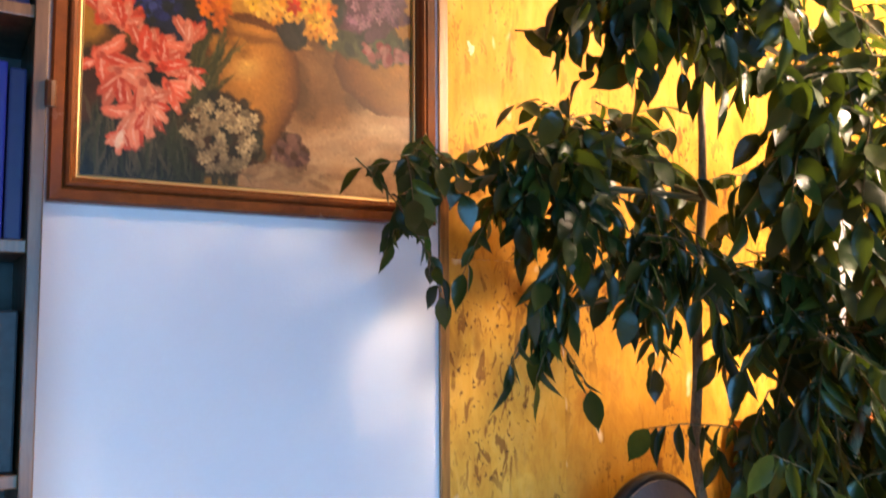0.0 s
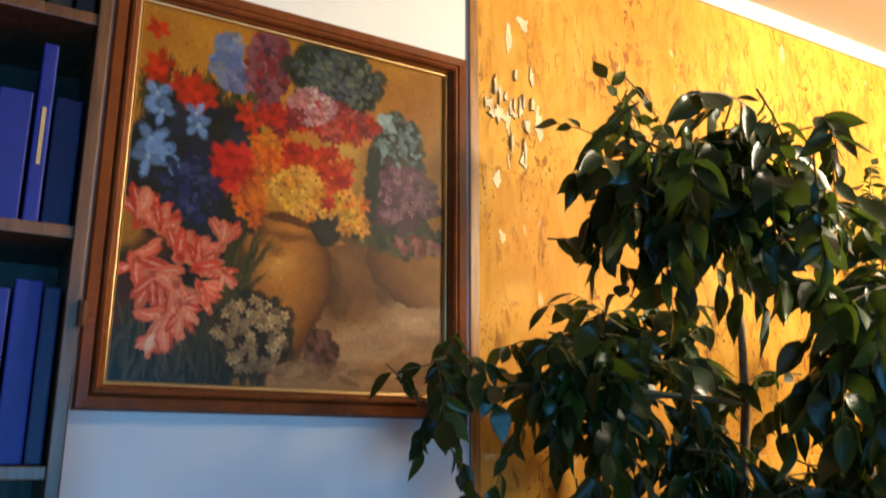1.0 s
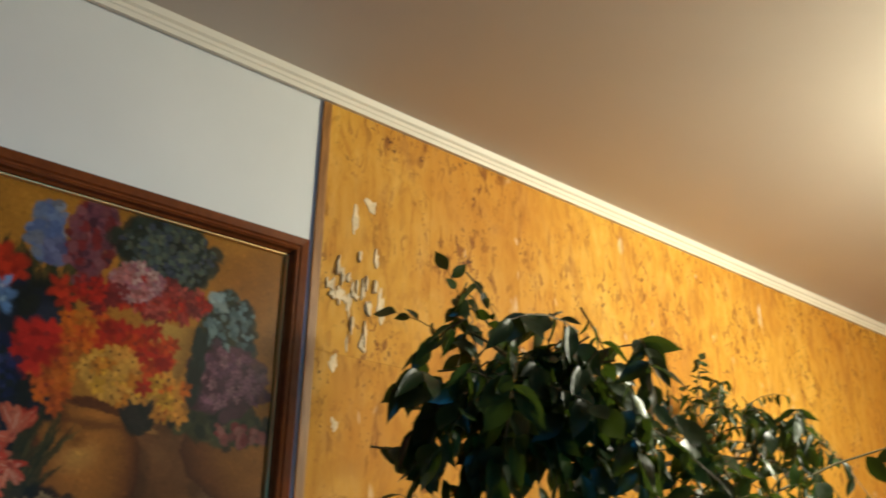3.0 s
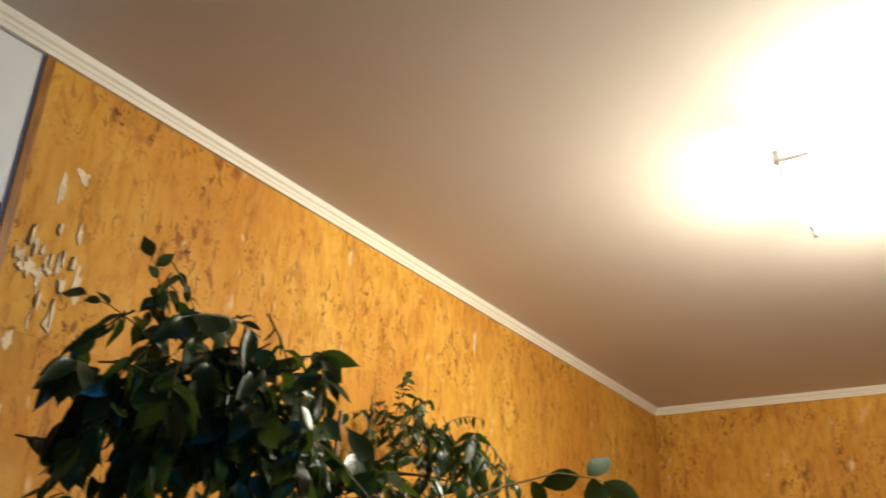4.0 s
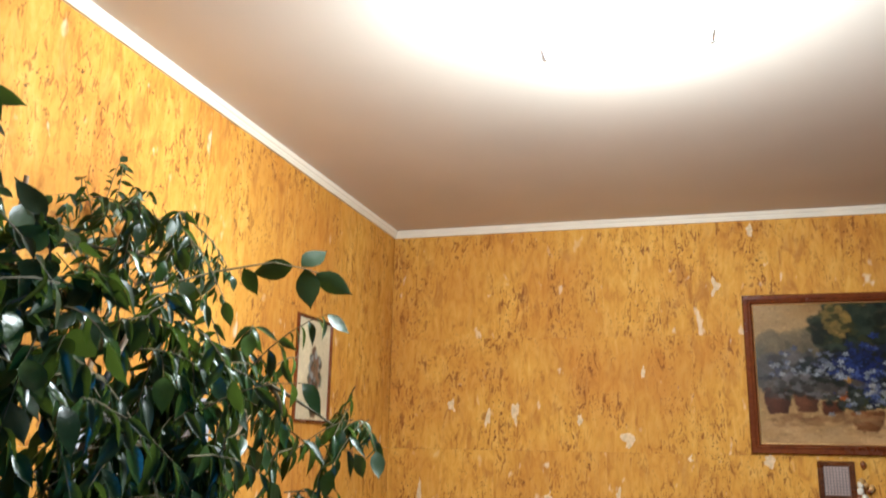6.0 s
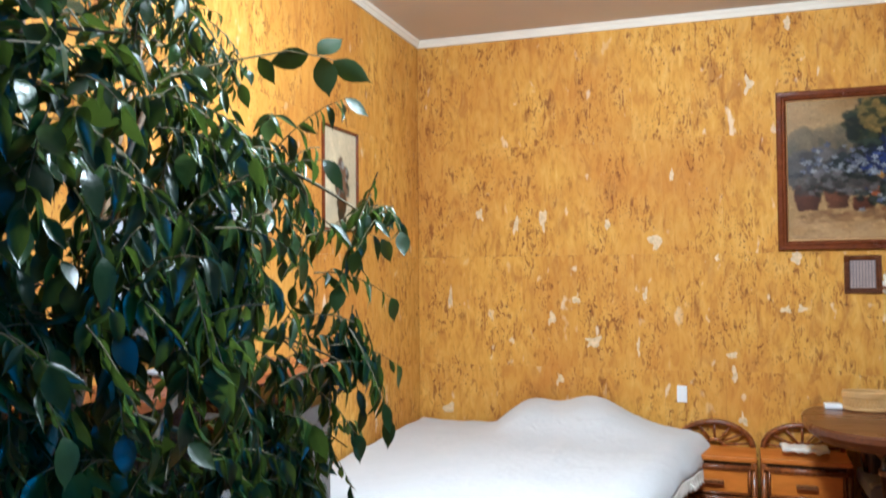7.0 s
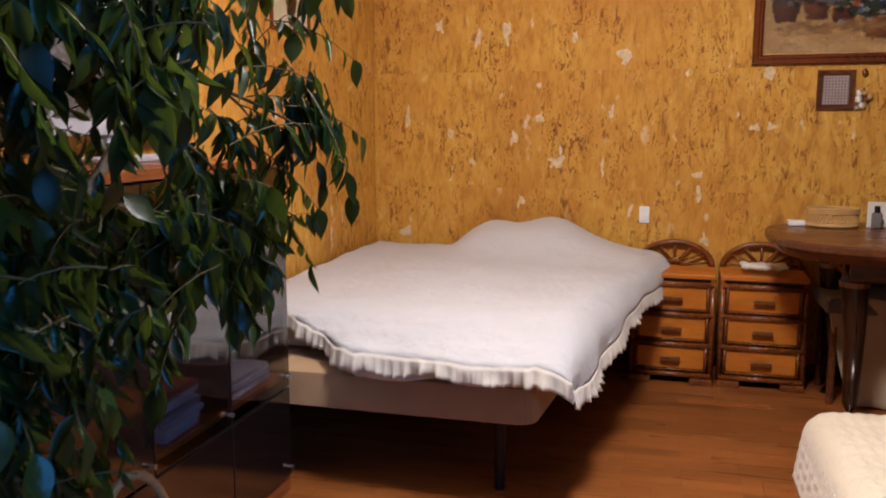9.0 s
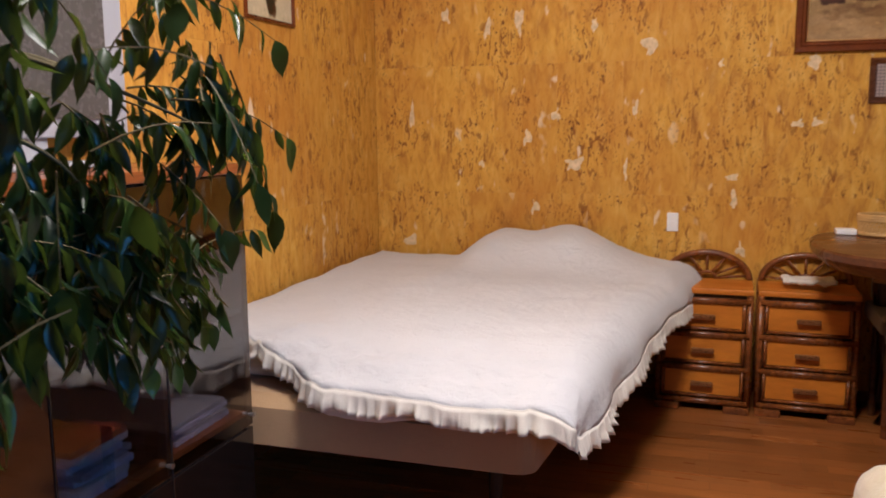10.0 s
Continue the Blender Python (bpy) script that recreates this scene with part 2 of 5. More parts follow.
BARK = wood("ficus_bark", (0.20, 0.12, 0.06), (0.36, 0.25, 0.14), 0.75, (1, 1, 0.25), 40)
TWIG = plain("twig_bark", (0.085, 0.065, 0.022), 0.7, vary=0.3)
SOIL = plain("soil", (0.03, 0.02, 0.014), 0.95, vary=0.5, scale=60, bump=0.8)
POT = plain("pot_glaze", (0.035, 0.02, 0.014), 0.3, vary=0.25)
WICKER = wood("wicker", (0.34, 0.17, 0.06), (0.56, 0.33, 0.14), 0.45, (1, 1, 1), 40)
CREAM_LATTICE = plain("cream_lattice", (0.52, 0.31, 0.11), 0.5)
KNIT = fabric("knitted_throw", (0.72, 0.64, 0.47), 0.95, 170, 0.6, 0.06, 0.4)
CREAM_CLOTH = fabric("cream_cloth", (0.55, 0.45, 0.32), 0.95, 300, 0.3)
GREY_CLOTH = fabric("grey_cloth", (0.12, 0.11, 0.11), 0.9, 300, 0.3)
TAN_BOARD = plain("tan_board", (0.42, 0.34, 0.25), 0.55)
PAPER = plain("paper", (0.74, 0.70, 0.62), 0.8, vary=0.05)
LACE = fabric("lace", (0.22, 0.18, 0.18), 0.9, 200, 0.5)
SCREEN = plain("dull_screen", (0.09, 0.085, 0.08), 0.25, vary=0.05, bump=0.0)
SILVER = plain("silver_plastic", (0.36, 0.37, 0.40), 0.35, vary=0.03, bump=0.0)
MOTIF = plain("lace_thread", (0.42, 0.33, 0.30), 0.9)
DARK_PRINT = plain("dark_print", (0.16, 0.15, 0.14), 0.4, vary=0.2, scale=5)
SMOKED = Mat("smoked_glass", (0.23, 0.20, 0.21), 0.02, 0, 1.9)
SMOKED.put("Transmission Weight", 1.0)
SMOKED = SMOKED.m
MAGAZINE = plain("magazine_paper", (0.55, 0.55, 0.66), 0.4, vary=0.2, scale=25)
RED_CLOTH = plain("red_binding", (0.42, 0.06, 0.03), 0.5)
BRONZE = plain("bronze_pull", (0.30, 0.14, 0.055), 0.3, 0.7, vary=0.2, scale=30)
PAINTED = painted("oil_paint")
DIFFUSER = glow("lamp_diffuser", (1.0, 0.96, 0.92), LAMP_GLOW)


# ---- building helpers ----
def link(name, bm, mat, parent=None, label="", smooth=False):
    me = bpy.data.meshes.new(name)
    bm.to_mesh(me)
    bm.free()
    me.materials.append(mat)
    if smooth:
        for p in me.polygons:
            p.use_smooth = True
    ob = new(name, me)
    if parent is not None:
        ob.parent = parent
    if label:
        ob["label"] = label
    return ob


def part(name, bm, mat, parent, label="", smooth=False):
    return link(name, bm, mat, parent, label, smooth)


def thing(name, label, category, group="", at=None):
    e = new(name)
    if at is not None:
        e.matrix_world = at
    return tagged(e, label, category, group)


def add_box(bm, x0, x1, y0, y1, z0, z1, bevel=0.0, seg=2):
    r = bmesh.ops.create_cube(bm, size=1.0, matrix=Matrix.Translation(((x0 + x1) / 2, (y0 + y1) / 2, (z0 + z1) / 2)) @ Matrix.Diagonal((x1 - x0, y1 - y0, z1 - z0, 1)))
    if bevel:
        es = list({e for v in r["verts"] for e in v.link_edges})
        bmesh.ops.bevel(bm, geom=es, offset=bevel, segments=seg, affect="EDGES", profile=0.6)
    return bm


def box(x0, x1, y0, y1, z0, z1, bevel=0.0, seg=2):
    return add_box(bmesh.new(), min(x0, x1), max(x0, x1), min(y0, y1), max(y0, y1), min(z0, z1), max(z0, z1), bevel, seg)


def add_tube(bm, pts, radii, sides=8, closed=False):
    """A tube through points, with a radius for each (or one for all)."""
    pts = [Vector(p) for p in pts]
    if not isinstance(radii, (list, tuple)):
        radii = [radii] * len(pts)
    rings, n = [], len(pts)
    for i, p in enumerate(pts):
        a = pts[(i - 1) % n] if (closed or i > 0) else p
        b = pts[(i + 1) % n] if (closed or i < n - 1) else p
        d = (b - a).normalized()
        u = d.cross(Vector((0, 0, 1)))
        if u.length < 0.05:
            u = d.cross(Vector((1, 0, 0)))
        u.normalize()
        v = d.cross(u)
        rings.append([bm.verts.new(p + radii[i] * (math.cos(t) * u + math.sin(t) * v)) for t in (2 * math.pi * k / sides for k in range(sides))])
    for i in range(n if closed else n - 1):
        r, s = rings[i], rings[(i + 1) % n]
        for k in range(sides):
            bm.faces.new((r[k], r[(k + 1) % sides], s[(k + 1) % sides], s[k]))
    if not closed:
        bm.faces.new(rings[0][::-1])
        bm.faces.new(rings[-1])
    return bm


def tube(pts, radii, sides=8, closed=False):
    return add_tube(bmesh.new(), pts, radii, sides, closed)


def lathe(profile, sides=32, cap=True):
    """A turned body about z from (radius, height) pairs."""
    bm = bmesh.new()
    rings = [[bm.verts.new((r * math.cos(2 * math.pi * k / sides), r * math.sin(2 * math.pi * k / sides), z)) for k in range(sides)] for r, z in profile]
    for a, b in zip(rings, rings[1:]):
        for k in range(sides):
            bm.faces.new((a[k], a[(k + 1) % sides], b[(k + 1) % sides], b[k]))
    if cap:
        bm.faces.new(rings[0][::-1])
        bm.faces.new(rings[-1])
    return bm


def sweep(profile, start, end, out, up=(0, 0, 1)):
    """A straight moulding: profile points (outwards, upwards) swept from start to end."""
    bm = bmesh.new()
    a, b, o, u = Vector(start), Vector(end), Vector(out), Vector(up)
    ra = [bm.verts.new(a + p * o + q * u) for p, q in profile]
    rb = [bm.verts.new(b + p * o + q * u) for p, q in profile]
    n = len(profile)
    for k in range(n):
        bm.faces.new((ra[k], ra[(k + 1) % n], rb[(k + 1) % n], rb[k]))
    bm.faces.new(ra[::-1])
    bm.faces.new(rb)
    bmesh.ops.recalc_face_normals(bm, faces=bm.faces)
    return bm


def grid_mesh(name, pts, mat, parent=None, label="", thick=0.0):
    """A smooth sheet from an array of points (rows, columns, 3)."""
    h, w, _ = pts.shape
    idx = np.arange(h * w).reshape(h, w)
    faces = np.stack([idx[:-1, :-1], idx[:-1, 1:], idx[1:, 1:], idx[1:, :-1]], -1).reshape(-1, 4)
    me = bpy.data.meshes.new(name)
    me.from_pydata(pts.reshape(-1, 3).tolist(), [], faces.tolist())
    me.materials.append(mat)
    for p in me.polygons:
        p.use_smooth = True
    ob = new(name, me)
    if parent is not None:
        ob.parent = parent
    if label:
        ob["label"] = label
    if thick:
        s = ob.modifiers.new("thickness", "SOLIDIFY")
        s.thickness, s.offset = thick, -1
    return ob


# ---- the room ----
WALL_Y, WALL_X, CEIL = 1.42, 4.47, 2.74
WEST, SOUTH = -1.7, -2.45
SEAM_X = 0.65


def structure(name, bm, mat, label, category):
    return tagged(link(name, bm, mat), label, category, kind="structure")


floor = structure("floor", box(WEST - 0.15, WALL_X + 0.15, SOUTH - 0.15, WALL_Y + 0.15, -0.12, -0.012), DARK_INSIDE, "reddish brown laminate plank floor", "floor")
ceiling = structure("ceiling", box(WEST - 0.15, WALL_X + 0.15, SOUTH - 0.15, WALL_Y + 0.15, CEIL, CEIL + 0.15), CEILING, "smooth white painted ceiling", "ceiling")
wall_north = structure("wall_north", box(WEST - 0.15, WALL_X + 0.15, WALL_Y + 0.004, WALL_Y + 0.15, -0.012, CEIL), WHITE_WALL, "white painted wall, largely clad in cork", "wall")
wall_east = structure("wall_east", box(WALL_X + 0.004, WALL_X + 0.15, SOUTH - 0.15, WALL_Y + 0.004, -0.012, CEIL), BACK_WALL, "wall clad in mottled orange cork", "wall")
# unseen walls that close the room, coloured dark to hold down bounce
wall_west = structure("wall_west", box(WEST - 0.15, WEST, SOUTH, WALL_Y + 0.004, -0.012, CEIL), BACK_WALL, "plain unseen wall, darkened to cut bounced light", "wall")
bm = bmesh.new()
WX0, WX1, WZ0, WZ1 = -1.55, 0.75, 0.80, 1.80
for b in ((WEST - 0.15, WX0, -0.012, CEIL), (WX1, WALL_X + 0.004, -0.012, CEIL), (WX0, WX1, -0.012, WZ0), (WX0, WX1, WZ1, CEIL)):
    add_box(bm, b[0], b[1], SOUTH - 0.15, SOUTH, b[2], b[3])
wall_south = structure("wall_south", bm, BACK_WALL, "plain unseen wall with a window, darkened to cut bounced light", "wall")

window = thing("window_1", "white framed window onto the blue evening", "window")
window["kind"] = "structure"
bm = bmesh.new()
for b in ((WX0, WX0 + 0.06, WZ0, WZ1), (WX1 - 0.06, WX1, WZ0, WZ1), (WX0 + 0.06, WX1 - 0.06, WZ0, WZ0 + 0.06), (WX0 + 0.06, WX1 - 0.06, WZ1 - 0.06, WZ1), (-0.43, -0.37, WZ0 + 0.06, WZ1 - 0.06)):
    add_box(bm, b[0], b[1], SOUTH - 0.11, SOUTH - 0.05, b[2], b[3])
part("window_frame", bm, PLASTIC, window)
part("window_sill", box(WX0 - 0.05, WX1 + 0.05, SOUTH - 0.05, SOUTH + 0.12, WZ0 - 0.03, WZ0 - 0.002, 0.006), PLASTIC, window)

# cornice with a grooved profile, mitred in the corner
PROFILE = ((0, 0), (0.010, 0), (0.012, 0.010), (0.015, 0.013), (0.015, 0.021), (0.021, 0.026), (0.024, 0.034), (0.026, 0.040), (0, 0.040))
for nm, a, b, o in (("cornice_north", (WEST, WALL_Y, 2.70), (WALL_X - 0.004, WALL_Y, 2.70), (0, -1, 0)), ("cornice_east", (WALL_X, WALL_Y - 0.004, 2.70), (WALL_X, SOUTH, 2.70), (-1, 0, 0))):
    tagged(structure(nm, sweep(PROFILE, a, b, o), CORNICE, "white grooved plaster cornice", "cornice"))
structure("trim", box(SEAM_X, SEAM_X + 0.022, WALL_Y - 0.005, WALL_Y + 0.003, 0, 2.699, 0.002), OAK_STRIP, "narrow brown wooden strip between white and cork", "trim")
structure("baseboard", box(SEAM_X + 0.023, WALL_X - 0.02, WALL_Y - 0.018, WALL_Y - 0.001, 0, 0.06, 0.004), FRAME_WOOD, "brown wooden skirting board", "baseboard")
structure("baseboard", box(WALL_X - 0.018, WALL_X - 0.001, SOUTH, WALL_Y - 0.02, 0, 0.06, 0.004), FRAME_WOOD, "brown wooden skirting board", "baseboard")


# ---- ceiling lamp ----
lamp = thing("ceiling_lamp", "square bright glass ceiling lamp with metal corner brackets", "lamp")
part("diffuser", box(LAMP_X - 0.22, LAMP_X + 0.22, LAMP_Y - 0.22, LAMP_Y + 0.22, LAMP_Z - 0.008, LAMP_Z + 0.008, 0.004), DIFFUSER, lamp, "glowing white glass square")
part("ceiling_plate", box(LAMP_X - 0.07, LAMP_X + 0.07, LAMP_Y - 0.07, LAMP_Y + 0.07, CEIL - 0.03, CEIL, 0.006), STEEL, lamp)
for sx in (-1, 1):
    for sy in (-1, 1):
        cx, cy = LAMP_X + sx * 0.238, LAMP_Y + sy * 0.238
        bm = bmesh.new()
        add_box(bm, cx - 0.009, cx + 0.009, cy - 0.009, cy + 0.009, LAMP_Z - 0.022, LAMP_Z + 0.012, 0.002)
        add_box(bm, *sorted((cx - sx * 0.005, cx - sx * 0.075)), cy - 0.004, cy + 0.004, LAMP_Z - 0.020, LAMP_Z - 0.010, 0.001)
        add_box(bm, cx - 0.004, cx + 0.004, *sorted((cy - sy * 0.005, cy - sy * 0.075)), LAMP_Z - 0.020, LAMP_Z - 0.010, 0.001)
        part("bracket", bm, STEEL, lamp, "steel corner bracket")
part("stem", tube([(LAMP_X, LAMP_Y, LAMP_Z + 0.008), (LAMP_X, LAMP_Y, CEIL - 0.03)], 0.012, 10), STEEL, lamp)


# ---- bookshelf and books ----
SH_X0, SH_X1, SH_Y = -1.14, -0.102, 1.195
shelf = thing("bookshelf", "dark brown wooden bookshelf filled with dark and blue books", "bookshelf")
for x in (SH_X0, SH_X1 - 0.018):
    part("side_panel", box(x, x + 0.018, SH_Y, WALL_Y, 0, 2.56, 0.002), SHELF_WOOD, shelf)
part("back_panel", box(SH_X0 + 0.018, SH_X1 - 0.018, WALL_Y - 0.008, WALL_Y - 0.001, 0.06, 2.54), DARK_INSIDE, shelf, "dark back panel")
SHELVES = (0.06, 0.38, 0.80, 1.17, 1.475, 1.795, 2.118, 2.54)
for z in SHELVES:
    part("shelf", box(SH_X0 + 0.018, SH_X1 - 0.018, SH_Y + 0.004, WALL_Y - 0.008, z - 0.009, z + 0.009, 0.002), SHELF_WOOD, shelf)
part("hinge", tube([(SH_X1 + 0.004, SH_Y - 0.002, 1.665), (SH_X1 + 0.004, SH_Y - 0.002, 1.70)], [0.008, 0.008], 10), FRAME_WOOD, shelf, "small brown hinge knuckle")

SPINES = [plain("book_cloth_" + n, c, 0.55, vary=0.15, scale=30) for n, c in (("navy", (0.006, 0.012, 0.07)), ("blue", (0.003, 0.013, 0.18)), ("black", (0.010, 0.010, 0.012)), ("brown", (0.05, 0.022, 0.012)), ("grey", (0.018, 0.018, 0.022)), ("pale", (0.30, 0.26, 0.22)))]
BAR = plain("spine_print", (0.10, 0.096, 0.09), 0.5, vary=0.05)
rng = random.Random(4)
for i, z in enumerate(SHELVES[2:-1]):
    x = SH_X1 - 0.022
    top = SHELVES[i + 3] - z - 0.02
    while x > -0.75:
        w = rng.uniform(0.018, 0.045)
        h = min(top - 0.02, rng.uniform(0.19, 0.27))
        d = rng.uniform(0.13, 0.17)
        tone = rng.choice(((0, 1, 2, 3), (0, 0, 1, 2), (0, 1, 1, 2), (1, 1, 0, 3), (2, 2, 2, 4))[min(i, 4)])
        y = SH_Y + 0.02 + rng.uniform(0, 0.012)
        book = thing("book", ("dark blue", "bright blue", "black", "brown", "grey", "pale")[tone] + " cloth-bound book standing on a shelf", "book", "books on the shelf")
        bm = box(x - w, x - 0.001, y, y + d, z + 0.0095, z + 0.0095 + h, 0.003)
        part("binding", bm, SPINES[tone], book)
        if rng.random() < 0.35:
            part("spine_print", box(x - w * 0.62, x - w * 0.38, y - 0.0012, y + 0.001, z + h * 0.35, z + h * rng.uniform(0.6, 0.85)), BAR if rng.random() < 0.6 else GILT, book, "illegible spine lettering as a plain bar")
        if i >= 4:
            # white lettering down the spine
            for row in range(rng.randint(2, 6)):
                zr = z + 0.04 + row * 0.021
                part("spine_print", box(x - w * rng.uniform(0.65, 0.9), x - w * rng.uniform(0.15, 0.4), y - 0.0012, y + 0.001, zr, zr + rng.uniform(0.006, 0.014)), BAR, book, "illegible spine lettering as a plain bar")
        x -= w + rng.uniform(0.0005, 0.004)


# ---- pictures ----
class Canvas:
    """A small painter: soft strokes on an array of linear colours, u to the right and v down, both 0 to 1."""

    def __init__(self, w, h, ground, seed):
        self.w, self.h = w, h
        self.a = np.empty((h, w, 3))
        self.a[:] = ground
        self.v, self.u = np.meshgrid(np.linspace(0, 1, h), np.linspace(0, 1, w), indexing="ij")
        self.r = np.random.RandomState(seed)
        self.aspect = h / w

    def dab(self, u, v, ru, rv, color, turn=0.0, hard=3.0, alpha=1.0):
        i0, i1 = max(0, int((v - 1.5 * max(ru, rv)) * self.h)), min(self.h, int((v + 1.5 * max(ru, rv)) * self.h) + 2)
        j0, j1 = max(0, int((u - 1.5 * max(ru, rv)) * self.w)), min(self.w, int((u + 1.5 * max(ru, rv)) * self.w) + 2)
        if i0 >= i1 or j0 >= j1:
            return
        du, dv = self.u[i0:i1, j0:j1] - u, (self.v[i0:i1, j0:j1] - v)
        c, s = math.cos(turn), math.sin(turn)
        d = np.sqrt(((du * c + dv * s) / ru) ** 2 + ((dv * c - du * s) / rv) ** 2)
        m = np.clip((1.15 - d) * hard, 0, 1)[..., None] * alpha
        self.a[i0:i1, j0:j1] = self.a[i0:i1, j0:j1] * (1 - m) + np.array(color) * m

    def cloud(self, n, u, v, ru, rv, size, colors, long=1.0, turn=None, alpha=0.85):
        for _ in range(n):
            q, t = math.sqrt(self.r.rand()) * self.r.uniform(0.8, 1.22), 2 * math.pi * self.r.rand()
            c = np.array(colors[self.r.randint(len(colors))]) * self.r.uniform(0.75, 1.2)
            s = size * self.r.uniform(0.6, 1.3)
            self.dab(u + ru * q * math.cos(t), v + rv * q * math.sin(t), s, s * long, c, self.r.uniform(-1.5, 1.5) if turn is None else turn + self.r.uniform(-0.4, 0.4), 2.5, alpha)

    def bloom(self, u, v, size, color, heart, petals=6):
        t0 = self.r.rand() * 6
        for k in range(petals):
            t = t0 + 2 * math.pi * k / petals
            self.dab(u + 0.6 * size * math.cos(t), v + 0.6 * size * math.sin(t), size * 0.6, size * 0.36, np.array(color) * self.r.uniform(0.65, 1.2), t, 1.7, 0.95)
        self.dab(u, v, size * 0.22, size * 0.22, heart, 0, 1.5, 0.7)

    def pot(self, rows, color, lit, shade):
        """A thrown pot: rows of v, left and right edge; it is brightest at the part lit of its width and turns to shade."""
        v0, v1 = rows[0][0], rows[-1][0]
        left = np.interp(self.v, [r[0] for r in rows], [r[1] for r in rows])
        right = np.interp(self.v, [r[0] for r in rows], [r[2] for r in rows])
        s = (self.u - left) / np.maximum(right - left, 1e-4)
        edge = np.clip(np.minimum(self.u - left, right - self.u) * 110, 0, 1) * np.clip(np.minimum(self.v - v0, v1 - self.v) * 110, 0, 1)
        f = np.clip(1 - (np.abs(s - lit) / max(lit, 1 - lit)) ** 1.8, 0, 1) * (1 - 0.45 * np.clip((self.v - v0) / (v1 - v0), 0, 1) ** 2)
        f = f * (1 + 0.08 * np.sin(90 * self.v) * np.sin(31 * self.u))
        col = np.array(shade) + f[..., None] * (np.array(color) - np.array(shade))
        m = edge[..., None]
        self.a = self.a * (1 - m) + col * m

    def reeds(self, n, u0, u1, v, height, colors, lean=0.0):
        """Thin upright blades with their feet about v."""
        for _ in range(n):
            h = height * self.r.uniform(0.4, 1.0)
            u = self.r.uniform(u0, u1)
            c = np.array(colors[self.r.randint(len(colors))]) * self.r.uniform(0.7, 1.25)
            self.dab(u, v - 0.5 * h + self.r.normal(0, 0.02), self.r.uniform(0.003, 0.007), 0.5 * h, c, lean + self.r.normal(0, 0.22), 3, 0.8)

    def finish(self, n, size, tone):
        """Breaks the shapes up into short strokes and sets the depth of the colours."""
        wu = np.zeros((self.h, self.w))
        wv = np.zeros((self.h, self.w))
        for f, s in ((9, 0.004), (23, 0.0025), (51, 0.0018)):
            a, b, c2, d = self.r.rand(4) * 6.28
            wu += s * np.sin(f * self.v * 1.1 + a + 2 * np.sin(f * 0.7 * self.u + b))
            wv += s * np.sin(f * self.u * 1.2 + c2 + 2 * np.sin(f * 0.8 * self.v + d))
        i = np.clip(((self.v + wv) * (self.h - 1)).astype(int), 0, self.h - 1)
        j = np.clip(((self.u + wu) * (self.w - 1)).astype(int), 0, self.w - 1)
        self.a = self.a[i, j]
        for _ in range(n):
            u, v = self.r.rand(2)
            col = self.a[int(v * (self.h - 1)), int(u * (self.w - 1))] * self.r.uniform(0.84, 1.16)
            s = size * self.r.uniform(0.5, 1.3)
            self.dab(u, v, s, s * self.r.uniform(0.3, 0.8), col, self.r.uniform(0, 3.1), 2.5, 0.75)
        self.a = np.clip(self.a, 0, 1) ** 1.35 * tone

    def mesh(self, name, corner, right, down, parent, label=""):
        """corner: the upper left; right, down: vectors of the sides."""
        c, r, d = np.array(corner), np.array(right), np.array(down)
        pts = c + self.u[..., None] * r + self.v[..., None] * d
        ob = grid_mesh(name, pts, PAINTED, parent, label)
        at = ob.data.color_attributes.new("paint", "FLOAT_COLOR", "POINT")
        at.data.foreach_set("color", np.concatenate([np.clip(self.a, 0, 1), np.ones((self.h, self.w, 1))], -1).astype(np.float32).ravel())
        return ob


def mitred_frame(corner, right, down, out, width, depth, inner=0.008):
    """Four mitred rails, each a stepped moulding, as a list of bmeshes; corner is the outer upper left on the wall."""
    c, r, d, o = (Vector(x) for x in (corner, right, down, out))
    ru, du = r.normalized(), d.normalized()
    prof = ((0.0, 0.0), (0.0, depth * 0.70), (width * 0.10, depth * 0.90), (width * 0.48, depth * 0.86), (width * 0.56, depth * 0.74), (width * 0.64, depth * 0.95), (width * 0.74, depth), (width * 0.84, depth * 0.90), (width * 0.90, depth * 0.66), (width, depth * 0.55), (width, 0.0))
    outer = [c, c + r, c + r + d, c + d]
    diag = [ru + du, -ru + du, -ru - du, ru - du]
    rails = []
    for k in range(4):
        bm = bmesh.new()
        ends = []
        for q in (k, (k + 1) % 4):
            ends.append([bm.verts.new(outer[q] + p * diag[q] + h * o) for p, h in prof])
        n = len(prof)
        for i in range(n):
            bm.faces.new((ends[0][i], ends[0][(i + 1) % n], ends[1][(i + 1) % n], ends[1][i]))
        bm.faces.new(ends[0][::-1])
        bm.faces.new(ends[1])
        bmesh.ops.recalc_face_normals(bm, faces=bm.faces)
        rails.append(bm)
    return rails


def framed(name, label, category, corner, right, down, out, width, depth, wood_mat, canvas, lip=0.006, lip_mat=None, paint_label=""):
    e = thing(name, label, category)
    for bm in mitred_frame(corner, right, down, out, width, depth):
        part("frame_rail", bm, wood_mat, e)
    c, r, d, o = (Vector(x) for x in (corner, right, down, out))
    ru, du = r.normalized(), d.normalized()
    if lip:
        c2, r2, d2 = c + (ru + du) * (width + 0.0005), r - 2 * (width + 0.0005) * ru, d - 2 * (width + 0.0005) * du
        for bm in mitred_frame(c2, r2, d2, o, lip, depth * 0.5):
            part("gilt_lip", bm, lip_mat or GILT, e, "thin gilt inner edge")
    m = width + lip
    canvas.mesh("canvas", c + (ru + du) * m + o * depth * 0.28, r - 2 * m * ru, d - 2 * m * du, e, paint_label)
    return e


